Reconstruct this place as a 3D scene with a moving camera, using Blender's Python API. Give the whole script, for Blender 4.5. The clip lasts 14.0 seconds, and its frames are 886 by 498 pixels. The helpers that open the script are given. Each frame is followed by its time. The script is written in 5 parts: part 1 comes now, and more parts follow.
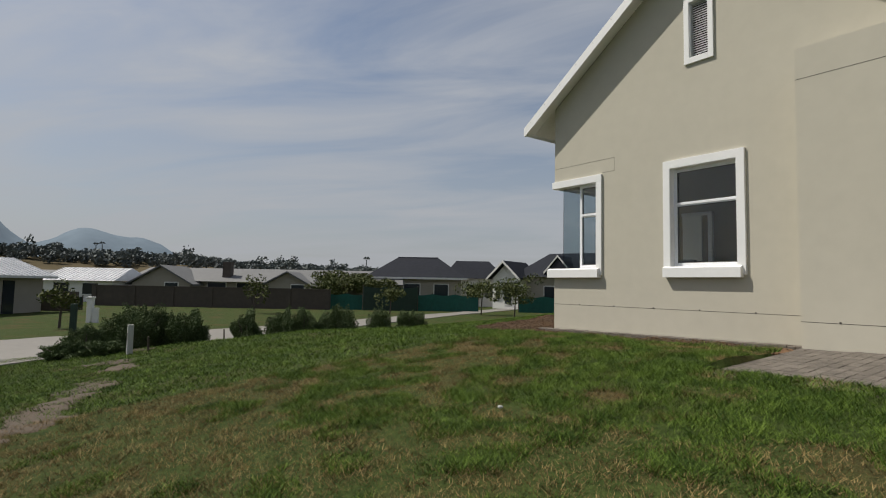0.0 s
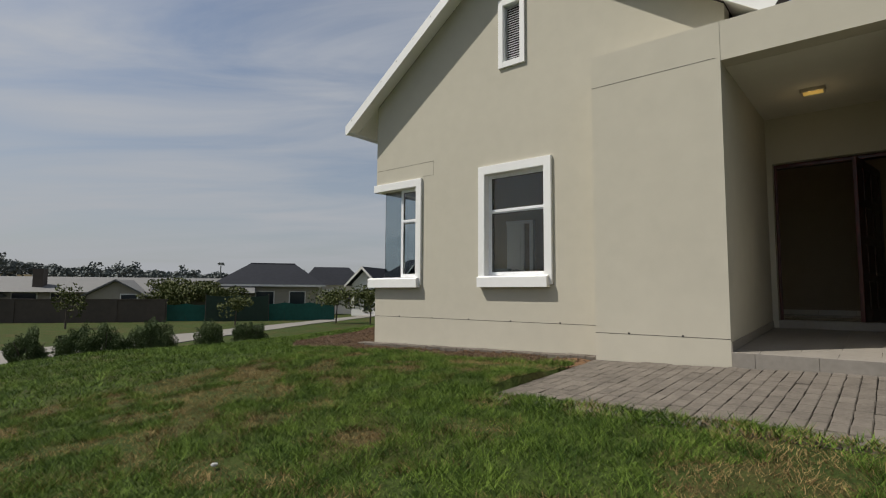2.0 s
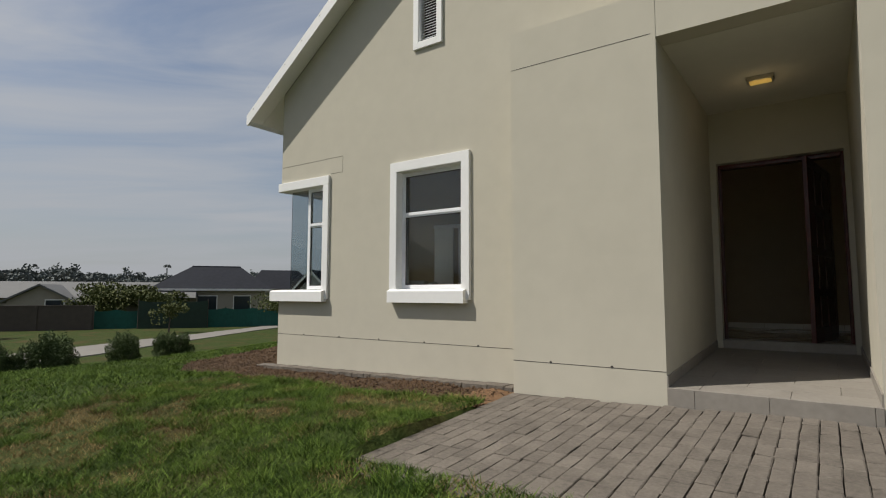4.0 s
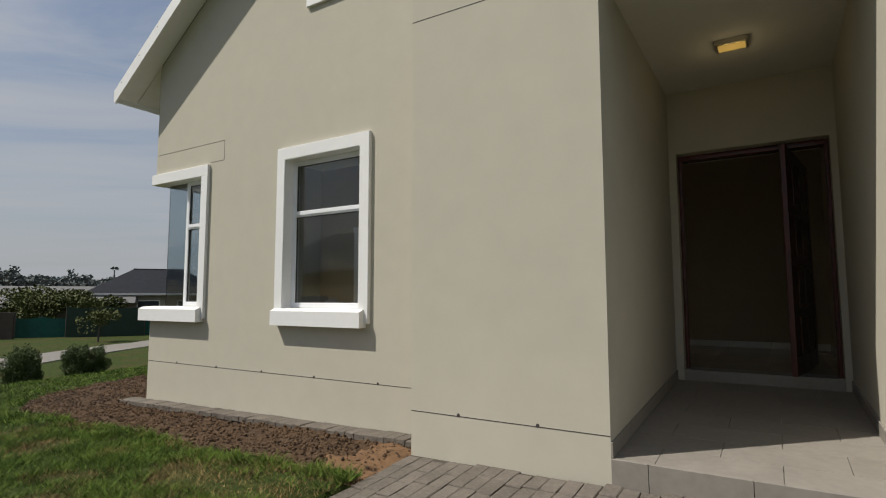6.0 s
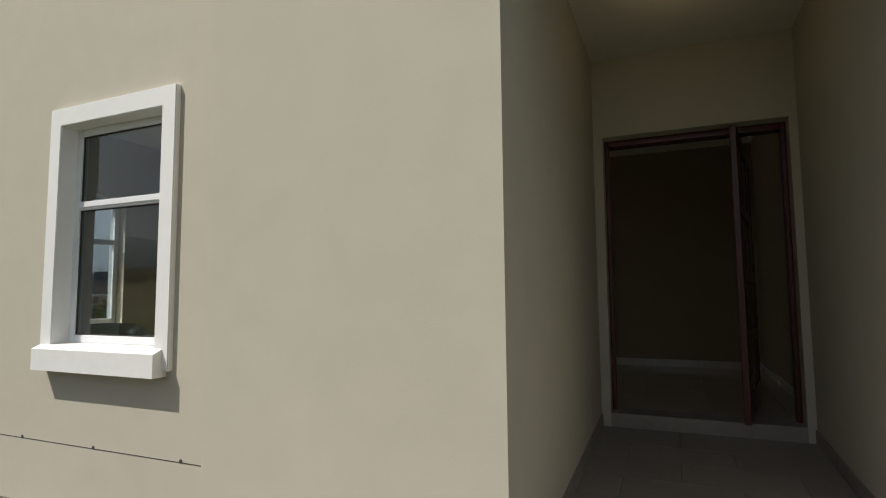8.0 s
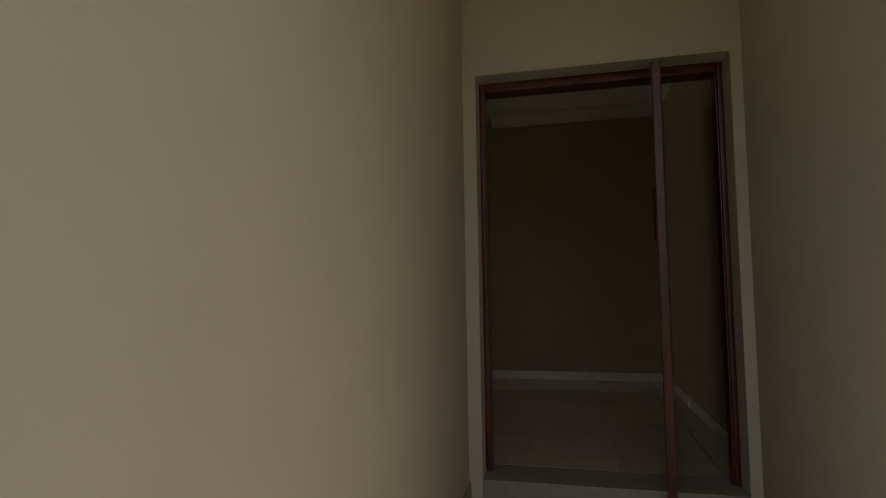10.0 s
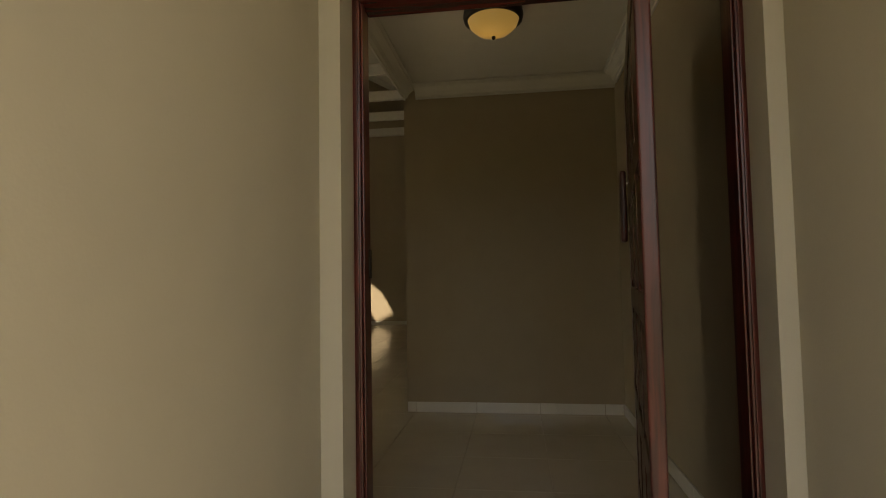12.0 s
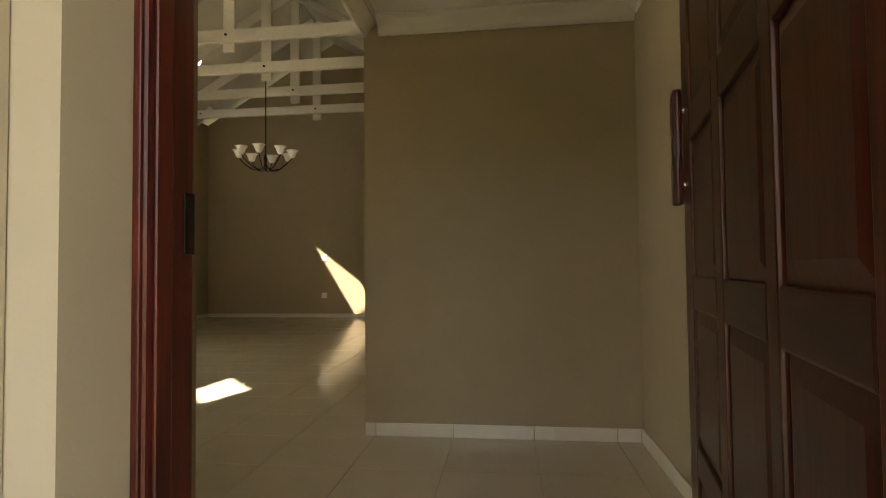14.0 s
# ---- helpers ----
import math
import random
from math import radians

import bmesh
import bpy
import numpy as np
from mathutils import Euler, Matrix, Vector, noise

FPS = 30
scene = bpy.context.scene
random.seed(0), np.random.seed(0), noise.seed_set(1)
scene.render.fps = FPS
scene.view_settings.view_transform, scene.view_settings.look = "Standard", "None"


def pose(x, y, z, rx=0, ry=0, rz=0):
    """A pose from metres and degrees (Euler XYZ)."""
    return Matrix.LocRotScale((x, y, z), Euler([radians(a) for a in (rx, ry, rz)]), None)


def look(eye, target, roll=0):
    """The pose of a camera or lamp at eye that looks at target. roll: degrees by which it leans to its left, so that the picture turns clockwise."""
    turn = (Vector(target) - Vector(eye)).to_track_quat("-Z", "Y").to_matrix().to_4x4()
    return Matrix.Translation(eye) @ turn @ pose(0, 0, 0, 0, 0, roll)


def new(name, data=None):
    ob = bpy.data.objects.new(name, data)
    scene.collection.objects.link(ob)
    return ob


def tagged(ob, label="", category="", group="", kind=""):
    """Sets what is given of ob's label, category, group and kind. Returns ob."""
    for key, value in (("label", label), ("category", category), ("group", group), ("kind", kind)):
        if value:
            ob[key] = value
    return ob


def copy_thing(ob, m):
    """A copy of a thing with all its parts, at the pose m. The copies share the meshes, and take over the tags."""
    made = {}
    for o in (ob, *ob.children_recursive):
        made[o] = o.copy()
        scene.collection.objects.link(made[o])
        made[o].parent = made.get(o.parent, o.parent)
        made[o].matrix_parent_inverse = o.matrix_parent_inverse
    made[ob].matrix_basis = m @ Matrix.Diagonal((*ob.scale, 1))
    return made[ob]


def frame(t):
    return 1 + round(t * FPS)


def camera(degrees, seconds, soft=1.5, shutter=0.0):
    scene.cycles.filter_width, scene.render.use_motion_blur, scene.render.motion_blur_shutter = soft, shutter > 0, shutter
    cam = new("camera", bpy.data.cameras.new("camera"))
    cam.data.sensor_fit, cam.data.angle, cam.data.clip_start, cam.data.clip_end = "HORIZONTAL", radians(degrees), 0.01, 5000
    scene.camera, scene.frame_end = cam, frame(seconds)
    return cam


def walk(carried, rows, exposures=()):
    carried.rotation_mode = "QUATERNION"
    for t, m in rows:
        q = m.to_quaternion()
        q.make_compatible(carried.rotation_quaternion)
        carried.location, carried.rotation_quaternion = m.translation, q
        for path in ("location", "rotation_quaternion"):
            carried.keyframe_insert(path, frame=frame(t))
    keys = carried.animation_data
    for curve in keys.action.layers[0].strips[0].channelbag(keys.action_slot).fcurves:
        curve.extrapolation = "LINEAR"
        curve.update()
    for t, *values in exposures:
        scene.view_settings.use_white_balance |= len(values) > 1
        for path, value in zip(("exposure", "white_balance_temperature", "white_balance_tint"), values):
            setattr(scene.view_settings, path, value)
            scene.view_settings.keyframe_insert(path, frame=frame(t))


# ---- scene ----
cam = camera(79.0, 14.0, soft=1.1)
EXPOSURES = [(0, -0.1, 6500, 10), (6, -0.1, 6500, 10), (8.5, 0.05, 6500, 10), (11, 1.52, 8000, 13), (12.5, 2.55, 8300, 13), (13.3, 3.05, 8300, 13), (14, 3.5, 8100, 12)]
SKY_CLOUD = (5.7, 5.85, 6.1, 1)
SKY_HAZE = (4.3, 4.5, 4.85, 1)
SKY_STRENGTH = 0.09
SUN_POWER = 4.8
HALL_BULB = 0.05
PORCH_BULB = 0.42
FILL_LIGHT = 1.8
# Assumed roof openings, outlined to throw the sun patches on wall and floor.
SUN_OPENINGS = [[(2.4, 11.46), (1.93, 10.91), (1.92, 10.71), (2.08, 10.56), (2.37, 10.64)], [(1.94, 4.06), (1.57, 3.42), (1.71, 2.87), (1.98, 3.40)]]
PATH = [
    (0, (6.734, -7.516, 0.799), (5.125, -6.336, 0.937), 1.1),
    (0.5, (6.726, -7.246, 0.779), (5.217, -5.943, 0.93), 0.9),
    (1, (6.748, -6.945, 0.812), (5.354, -5.52, 0.973), 0.8),
    (1.5, (6.76, -6.637, 0.862), (5.454, -5.132, 1.029), 0.5),
    (2, (6.771, -6.364, 0.905), (5.496, -4.832, 1.069), 0.3),
    (2.5, (6.733, -6.059, 0.936), (5.484, -4.506, 1.104), 0.3),
    (3, (6.719, -5.769, 0.969), (5.505, -4.189, 1.139), 0.2),
    (5.5, (6.433, -4.068, 1.244), (5.354, -2.393, 1.42), 0.0),
    (6, (6.389, -3.696, 1.264), (5.344, -2.0, 1.442), -0.1),
    (6.5, (6.318, -3.312, 1.321), (5.314, -1.591, 1.496), -0.2),
    (7, (6.254, -2.967, 1.385), (5.294, -1.221, 1.558), -0.3),
    (7.5, (6.149, -2.655, 1.391), (5.29, -0.859, 1.577), -0.4),
    (8, (6.087, -2.311, 1.471), (5.302, -0.479, 1.635), -0.5),
    (8.5, (6.047, -1.985, 1.526), (5.363, -0.111, 1.675), -0.5),
    (11, (6.098, -0.172, 1.687), (5.751, 1.795, 1.791), -1.2),
    (11.5, (6.133, 0.066, 1.767), (5.826, 2.04, 1.858), -1.2),
    (12, (6.146, 0.341, 1.68), (5.879, 2.321, 1.785), -1.0),
    (12.5, (6.161, 0.58, 1.645), (5.897, 2.559, 1.759), -1.1),
    (13, (6.133, 0.85, 1.635), (5.898, 2.833, 1.739), -0.7),
    (13.5, (6.152, 1.095, 1.642), (5.917, 3.079, 1.731), -0.6),
    (14, (6.158, 1.333, 1.655), (5.923, 3.318, 1.724), -0.6),
]

walk(cam, [(r[0], look(*r[1:])) for r in PATH], exposures=EXPOSURES)

# ---- light ----
SUN = Vector((1.2, 1.0, -2.1)).normalized()      # the way the sunlight travels
world = bpy.data.worlds.new("sky")
scene.world = world
world.use_nodes = True
wn, wl = world.node_tree.nodes, world.node_tree.links
sky = wn.new("ShaderNodeTexSky")
sky.sky_type = "NISHITA"
sky.sun_disc = False
sky.sun_elevation = math.asin(-SUN.z)
sky.sun_rotation = math.atan2(-SUN.x, -SUN.y)
sky.dust_density = 1.6
sky.air_density = 1.0
coord = wn.new("ShaderNodeTexCoord")
# thin streaky high cloud, stretched towards the horizon
sep = wn.new("ShaderNodeSeparateXYZ")
wl.new(coord.outputs["Generated"], sep.inputs[0])
up = wn.new("ShaderNodeMath"); up.operation = "ADD"; up.inputs[1].default_value = 0.16
wl.new(sep.outputs["Z"], up.inputs[0])
dvx = wn.new("ShaderNodeMath"); dvx.operation = "DIVIDE"
dvy = wn.new("ShaderNodeMath"); dvy.operation = "DIVIDE"
wl.new(sep.outputs["X"], dvx.inputs[0]); wl.new(up.outputs[0], dvx.inputs[1])
wl.new(sep.outputs["Y"], dvy.inputs[0]); wl.new(up.outputs[0], dvy.inputs[1])
com = wn.new("ShaderNodeCombineXYZ")
wl.new(dvx.outputs[0], com.inputs[0]); wl.new(dvy.outputs[0], com.inputs[1])
mapc = wn.new("ShaderNodeMapping")
mapc.vector_type = "TEXTURE"
mapc.inputs["Rotation"].default_value = (0, 0, 0.75)
mapc.inputs["Scale"].default_value = (2.1, 0.72, 1)
wl.new(com.outputs[0], mapc.inputs[0])
cn = wn.new("ShaderNodeTexNoise")
cn.inputs["Scale"].default_value = 1.5
cn.inputs["Detail"].default_value = 7
cn.inputs["Roughness"].default_value = 0.55
cn.inputs["Distortion"].default_value = 0.6
wl.new(mapc.outputs[0], cn.inputs["Vector"])
cr = wn.new("ShaderNodeValToRGB")
cr.color_ramp.elements[0].position, cr.color_ramp.elements[0].color = 0.34, (0, 0, 0, 1)
cr.color_ramp.elements[1].position, cr.color_ramp.elements[1].color = 0.70, (0.88, 0.88, 0.88, 1)
wl.new(cn.outputs["Fac"], cr.inputs[0])
# haze gathers low down
hz = wn.new("ShaderNodeMapRange")
hz.inputs["From Min"].default_value, hz.inputs["From Max"].default_value = 0.0, 0.42
hz.inputs["To Min"].default_value, hz.inputs["To Max"].default_value = 0.85, 0.0
wl.new(sep.outputs["Z"], hz.inputs["Value"])
cloudy = wn.new("ShaderNodeMix"); cloudy.data_type = "RGBA"
wl.new(cr.outputs[0], cloudy.inputs["Factor"])
wl.new(sky.outputs[0], cloudy.inputs["A"])
cloudy.inputs["B"].default_value = SKY_CLOUD
mix = wn.new("ShaderNodeMix"); mix.data_type = "RGBA"
wl.new(hz.outputs[0], mix.inputs["Factor"])
wl.new(cloudy.outputs["Result"], mix.inputs["A"])
mix.inputs["B"].default_value = SKY_HAZE
wl.new(mix.outputs["Result"], wn["Background"].inputs["Color"])
wn["Background"].inputs["Strength"].default_value = SKY_STRENGTH

sun_data = bpy.data.lights.new("sun", "SUN")
sun_data.energy, sun_data.angle, sun_data.color = SUN_POWER, radians(0.6), (1.0, 0.95, 0.87)
sun = new("sun", sun_data)
sun.matrix_world = look((0, 0, 0), SUN) @ Matrix.Identity(4)

# ---- helpers ----
from mathutils.geometry import tessellate_polygon


def link(name, bm, mat, parent=None, label=""):
    me = bpy.data.meshes.new(name)
    bm.normal_update()
    bm.to_mesh(me)
    bm.free()
    for m in (mat if isinstance(mat, (list, tuple)) else [mat]):
        me.materials.append(m)
    ob = new(name, me)
    if parent is not None:
        ob.parent = parent
    if label:
        ob["label"] = label
    return ob


def part(name, bm, mat, parent, label=""):
    return link(name, bm, mat, parent, label)


def thing(name, label, category, m=None, group="", kind=""):
    ob = new(name)
    ob.empty_display_size = 0.1
    if m is not None:
        ob.matrix_basis = m
    return tagged(ob, label, category, group, kind)


def setting(name, bm, mat, label="", category=""):
    return tagged(link(name, bm, mat), label, category, kind="structure")


def bx(bm, x0, x1, y0, y1, z0, z1, bevel=0.0, mat=0):
    r = bmesh.ops.create_cube(bm, size=1)
    vs = r["verts"]
    for v in vs:
        v.co = Vector(((x0 + x1) / 2 + v.co.x * (x1 - x0), (y0 + y1) / 2 + v.co.y * (y1 - y0), (z0 + z1) / 2 + v.co.z * (z1 - z0)))
    fs = {f for v in vs for f in v.link_faces}
    for f in fs:
        f.material_index = mat
    if bevel > 0:
        es = list({e for f in fs for e in f.edges})
        bmesh.ops.bevel(bm, geom=es, offset=bevel, segments=2, affect="EDGES", profile=0.6)
    return bm


def box(x0, x1, y0, y1, z0, z1, bevel=0.0):
    return bx(bmesh.new(), x0, x1, y0, y1, z0, z1, bevel)


def slab(bm, loops, place, depth, mat=0):
    """A flat plate with holes: loops of 2D points (the first is the outline), place(u, v, w) puts them in space, w from 0 to depth."""
    pts = [p for l in loops for p in l]
    tris = tessellate_polygon([[Vector((u, v, 0)) for u, v in l] for l in loops])
    lo = [bm.verts.new(place(u, v, 0)) for u, v in pts]
    hi = [bm.verts.new(place(u, v, depth)) for u, v in pts]
    made = []
    for a, b, c in tris:
        made.append(bm.faces.new((lo[a], lo[b], lo[c])))
        made.append(bm.faces.new((hi[c], hi[b], hi[a])))
    i = 0
    for l in loops:
        n = len(l)
        for k in range(n):
            a, b = i + k, i + (k + 1) % n
            made.append(bm.faces.new((lo[a], lo[b], hi[b], hi[a])))
        i += n
    for f in made:
        f.material_index = mat
    bmesh.ops.recalc_face_normals(bm, faces=made)
    return bm


def tube(bm, a, b, r0, r1=None, n=10, caps=True):
    a, b = Vector(a), Vector(b)
    r1 = r0 if r1 is None else r1
    q = (b - a).to_track_quat("Z", "Y").to_matrix().to_4x4()
    m = Matrix.Translation((a + b) / 2) @ q
    bmesh.ops.create_cone(bm, cap_ends=caps, segments=n, radius1=r0, radius2=r1, depth=(b - a).length, matrix=m)
    return bm


def lathe(bm, profile, n=20, centre=(0, 0, 0)):
    """Turns (radius, height) points about z."""
    c = Vector(centre)
    rings = []
    for r, z in profile:
        rings.append([bm.verts.new(c + Vector((r * math.cos(2 * math.pi * k / n), r * math.sin(2 * math.pi * k / n), z))) for k in range(n)])
    for a, b in zip(rings, rings[1:]):
        for k in range(n):
            f = bm.faces.new((a[k], a[(k + 1) % n], b[(k + 1) % n], b[k]))
            f.smooth = True
    return bm


def rect(x0, x1, z0, z1):
    return [(x0, z0), (x1, z0), (x1, z1), (x0, z1)]


def on_y(y):
    return lambda u, v, w: Vector((u, y + w, v))


def on_x(x):
    return lambda u, v, w: Vector((x + w, u, v))


def on_z(z):
    return lambda u, v, w: Vector((u, v, z + w))


# ---- materials ----
def mat(name, colour, rough=0.7, metal=0.0, spread=0.12, grain=40.0, stain=1.2, bump=0.15, bump_scale=None, spec=0.5, tint=None, piece=0.0, island=0.0):
    """Base colour varied at two scales (stains and grain) in metres, with fine relief; piece: variation from object to object."""
    m = bpy.data.materials.new(name)
    m.use_nodes = True
    n, l = m.node_tree.nodes, m.node_tree.links
    b = n["Principled BSDF"]
    b.inputs["Metallic"].default_value = metal
    b.inputs["Specular IOR Level"].default_value = spec
    tc = n.new("ShaderNodeTexCoord")
    geo = n.new("ShaderNodeNewGeometry")
    big = n.new("ShaderNodeTexNoise")
    big.inputs["Scale"].default_value, big.inputs["Detail"].default_value = stain, 5
    fine = n.new("ShaderNodeTexNoise")
    fine.inputs["Scale"].default_value, fine.inputs["Detail"].default_value = grain, 4
    l.new(geo.outputs["Position"], big.inputs["Vector"])
    l.new(geo.outputs["Position"], fine.inputs["Vector"])
    add = n.new("ShaderNodeMath"); add.operation = "ADD"
    l.new(big.outputs["Fac"], add.inputs[0]); l.new(fine.outputs["Fac"], add.inputs[1])
    val = add.outputs[0]
    if piece or island:
        src = n.new("ShaderNodeObjectInfo").outputs["Random"] if piece else geo.outputs["Random Per Island"]
        ma = n.new("ShaderNodeMath"); ma.operation = "MULTIPLY_ADD"
        ma.inputs[1].default_value = piece or island
        l.new(src, ma.inputs[0]); l.new(val, ma.inputs[2])
        sb = n.new("ShaderNodeMath"); sb.operation = "SUBTRACT"; sb.inputs[1].default_value = (piece or island) / 2
        l.new(ma.outputs[0], sb.inputs[0])
        val = sb.outputs[0]
    mr = n.new("ShaderNodeMapRange")
    mr.inputs["From Min"].default_value, mr.inputs["From Max"].default_value = 0.6, 1.4
    l.new(val, mr.inputs["Value"])
    mx = n.new("ShaderNodeMix"); mx.data_type = "RGBA"
    c = Vector(colour)
    t = Vector(tint) if tint else c * (1 + spread)
    lo = c * (1 - spread) if not tint else c
    mx.inputs["A"].default_value = (*lo, 1)
    mx.inputs["B"].default_value = (*t, 1)
    l.new(mr.outputs[0], mx.inputs["Factor"])
    l.new(mx.outputs["Result"], b.inputs["Base Color"])
    rr = n.new("ShaderNodeMapRange")
    rr.inputs["To Min"].default_value, rr.inputs["To Max"].default_value = max(0.02, rough - 0.08), min(1, rough + 0.08)
    l.new(big.outputs["Fac"], rr.inputs["Value"])
    l.new(rr.outputs[0], b.inputs["Roughness"])
    if bump:
        bt = n.new("ShaderNodeTexNoise")
        bt.inputs["Scale"].default_value, bt.inputs["Detail"].default_value = bump_scale or grain * 2, 6
        l.new(geo.outputs["Position"], bt.inputs["Vector"])
        bp = n.new("ShaderNodeBump")
        bp.inputs["Strength"].default_value, bp.inputs["Distance"].default_value = bump, 0.01
        l.new(bt.outputs["Fac"], bp.inputs["Height"])
        l.new(bp.outputs[0], b.inputs["Normal"])
    return m


def wood(name, dark, light, rough=0.3, axis=2, scale=14.0):
    m = bpy.data.materials.new(name)
    m.use_nodes = True
    n, l = m.node_tree.nodes, m.node_tree.links
    b = n["Principled BSDF"]
    tc = n.new("ShaderNodeTexCoord")
    mp = n.new("ShaderNodeMapping")
    s = [scale, scale, scale]
    s[axis] = scale * 0.08
    mp.inputs["Scale"].default_value = s
    l.new(tc.outputs["Object"], mp.inputs[0])
    ns = n.new("ShaderNodeTexNoise")
    ns.inputs["Scale"].default_value, ns.inputs["Detail"].default_value, ns.inputs["Distortion"].default_value = 3.0, 8, 0.8
    l.new(mp.outputs[0], ns.inputs["Vector"])
    r = n.new("ShaderNodeValToRGB")
    r.color_ramp.elements[0].position, r.color_ramp.elements[0].color = 0.32, (*dark, 1)
    r.color_ramp.elements[1].position, r.color_ramp.elements[1].color = 0.68, (*light, 1)
    l.new(ns.outputs["Fac"], r.inputs[0])
    l.new(r.outputs[0], b.inputs["Base Color"])
    b.inputs["Roughness"].default_value = rough
    bp = n.new("ShaderNodeBump")
    bp.inputs["Strength"].default_value, bp.inputs["Distance"].default_value = 0.12, 0.004
    l.new(ns.outputs["Fac"], bp.inputs["Height"])
    l.new(bp.outputs[0], b.inputs["Normal"])
    return m


def glass_mat(name, tint):
    m = bpy.data.materials.new(name)
    m.use_nodes = True
    b = m.node_tree.nodes["Principled BSDF"]
    b.inputs["Base Color"].default_value = (*tint, 1)
    b.inputs["Roughness"].default_value = 0.0
    b.inputs["IOR"].default_value = 1.5
    b.inputs["Transmission Weight"].default_value = 1.0
    return m


def tinted_glass(name, tint):
    m = bpy.data.materials.new(name)
    m.use_nodes = True
    n, l = m.node_tree.nodes, m.node_tree.links
    n.remove(n["Principled BSDF"])
    tr = n.new("ShaderNodeBsdfTransparent"); tr.inputs[0].default_value = (*tint, 1)
    gl = n.new("ShaderNodeBsdfGlossy"); gl.inputs["Roughness"].default_value = 0.02
    mx = n.new("ShaderNodeMixShader"); mx.inputs[0].default_value = 0.05
    l.new(tr.outputs[0], mx.inputs[1]); l.new(gl.outputs[0], mx.inputs[2])
    l.new(mx.outputs[0], n["Material Output"].inputs["Surface"])
    return m


def lamp_mat(name, colour, strength):
    m = bpy.data.materials.new(name)
    m.use_nodes = True
    b = m.node_tree.nodes["Principled BSDF"]
    b.inputs["Base Color"].default_value = (*colour, 1)
    b.inputs["Roughness"].default_value = 0.3
    b.inputs["Emission Color"].default_value = (*colour, 1)
    b.inputs["Emission Strength"].default_value = strength
    return m


STUCCO = mat("stucco", (0.49, 0.46, 0.375), 0.9, spread=0.05, grain=5, stain=0.7, bump=0.05, bump_scale=140, spec=0.2)
PATCHED = mat("patched_stucco", (0.62, 0.59, 0.51), 0.9, spread=0.06, grain=12, bump=0.2, bump_scale=80, spec=0.2)
INNER = mat("inner_paint", (0.36, 0.295, 0.195), 0.75, spread=0.05, grain=6, stain=0.7, bump=0.08, bump_scale=120, spec=0.25)
WHITE = mat("white_paint", (0.78, 0.78, 0.76), 0.55, spread=0.03, grain=15, bump=0.08, bump_scale=60, spec=0.3)
ALU = mat("white_aluminium", (0.8, 0.81, 0.82), 0.35, spread=0.02, grain=30, bump=0.0)
CEIL = mat("ceiling_paint", (0.62, 0.6, 0.52), 0.85, spread=0.03, grain=8, bump=0.05, spec=0.2)
DARK = mat("groove_shadow_gap", (0.05, 0.045, 0.04), 0.9, bump=0)
GLASS = glass_mat("window_glass", (0.64, 0.70, 0.72))
ROOF_GLASS = tinted_glass("sun_dimming_glass", (0.8, 0.8, 0.8))
PAVER = mat("grey_paver", (0.148, 0.129, 0.107), 0.92, spread=0.3, grain=45, stain=5, bump=0.7, bump_scale=120, piece=0.28, spec=0.2)
JOINT = mat("sandy_joint", (0.06, 0.05, 0.037), 0.95, spread=0.25, grain=60, bump=0.4)
TILE_OUT = mat("porch_tile", (0.25, 0.228, 0.197), 0.5, spread=0.14, grain=22, stain=4, bump=0.08, piece=0.25)
TILE_IN = mat("hall_tile", (0.5, 0.45, 0.35), 0.16, spread=0.05, grain=5, stain=2, bump=0.01, piece=0.12)
GROUT = mat("grout", (0.5, 0.45, 0.355), 0.9, bump=0.1)
SKIRT = mat("skirting_tile", (0.66, 0.63, 0.54), 0.25, spread=0.05, grain=6, stain=2, bump=0.01, piece=0.1)
MAHOG = wood("mahogany", (0.036, 0.006, 0.005), (0.115, 0.019, 0.013), 0.34, 2)
# Darker mahogany copies: the shade on the leaf faces is in the colour.
MAHOG_SHADE_Y = wood("shaded_mahogany_rail", (0.022, 0.007, 0.005), (0.065, 0.017, 0.012), 0.3, 1)
MAHOG_SHADE = wood("shaded_mahogany", (0.028, 0.0065, 0.0045), (0.085, 0.017, 0.011), 0.3, 2)
MAHOG_H = wood("mahogany_rail", (0.045, 0.008, 0.006), (0.14, 0.026, 0.018), 0.25, 0)
TRUSS = mat("whitewashed_timber", (0.6, 0.575, 0.5), 0.6, spread=0.08, grain=30, bump=0.15)
BRASS = mat("brushed_steel", (0.55, 0.52, 0.46), 0.3, metal=1.0, spread=0.05, bump=0.05)
IRON = mat("dark_iron", (0.03, 0.025, 0.02), 0.45, metal=0.7, bump=0.1)
SOIL = mat("red_soil", (0.04, 0.0215, 0.0095), 0.95, spread=0.4, grain=25, stain=2.5, bump=1.0, bump_scale=30, tint=(0.085, 0.046, 0.019))
CLOD = mat("soil_clod", (0.05, 0.028, 0.013), 0.95, spread=0.3, grain=25, bump=0.6, bump_scale=60, tint=(0.115, 0.067, 0.031), island=0.9)
ASPHALT = mat("concrete_road", (0.19, 0.177, 0.155), 0.9, spread=0.12, grain=8, stain=0.4, bump=0.2)
SLATE = mat("slate_roof", (0.02, 0.022, 0.028), 0.85, spec=0.15, spread=0.25, grain=3, stain=0.5, bump=0.2)
TINROOF = mat("grey_tin_roof", (0.13, 0.13, 0.125), 0.7, spread=0.1, grain=2, stain=0.4, bump=0.05)
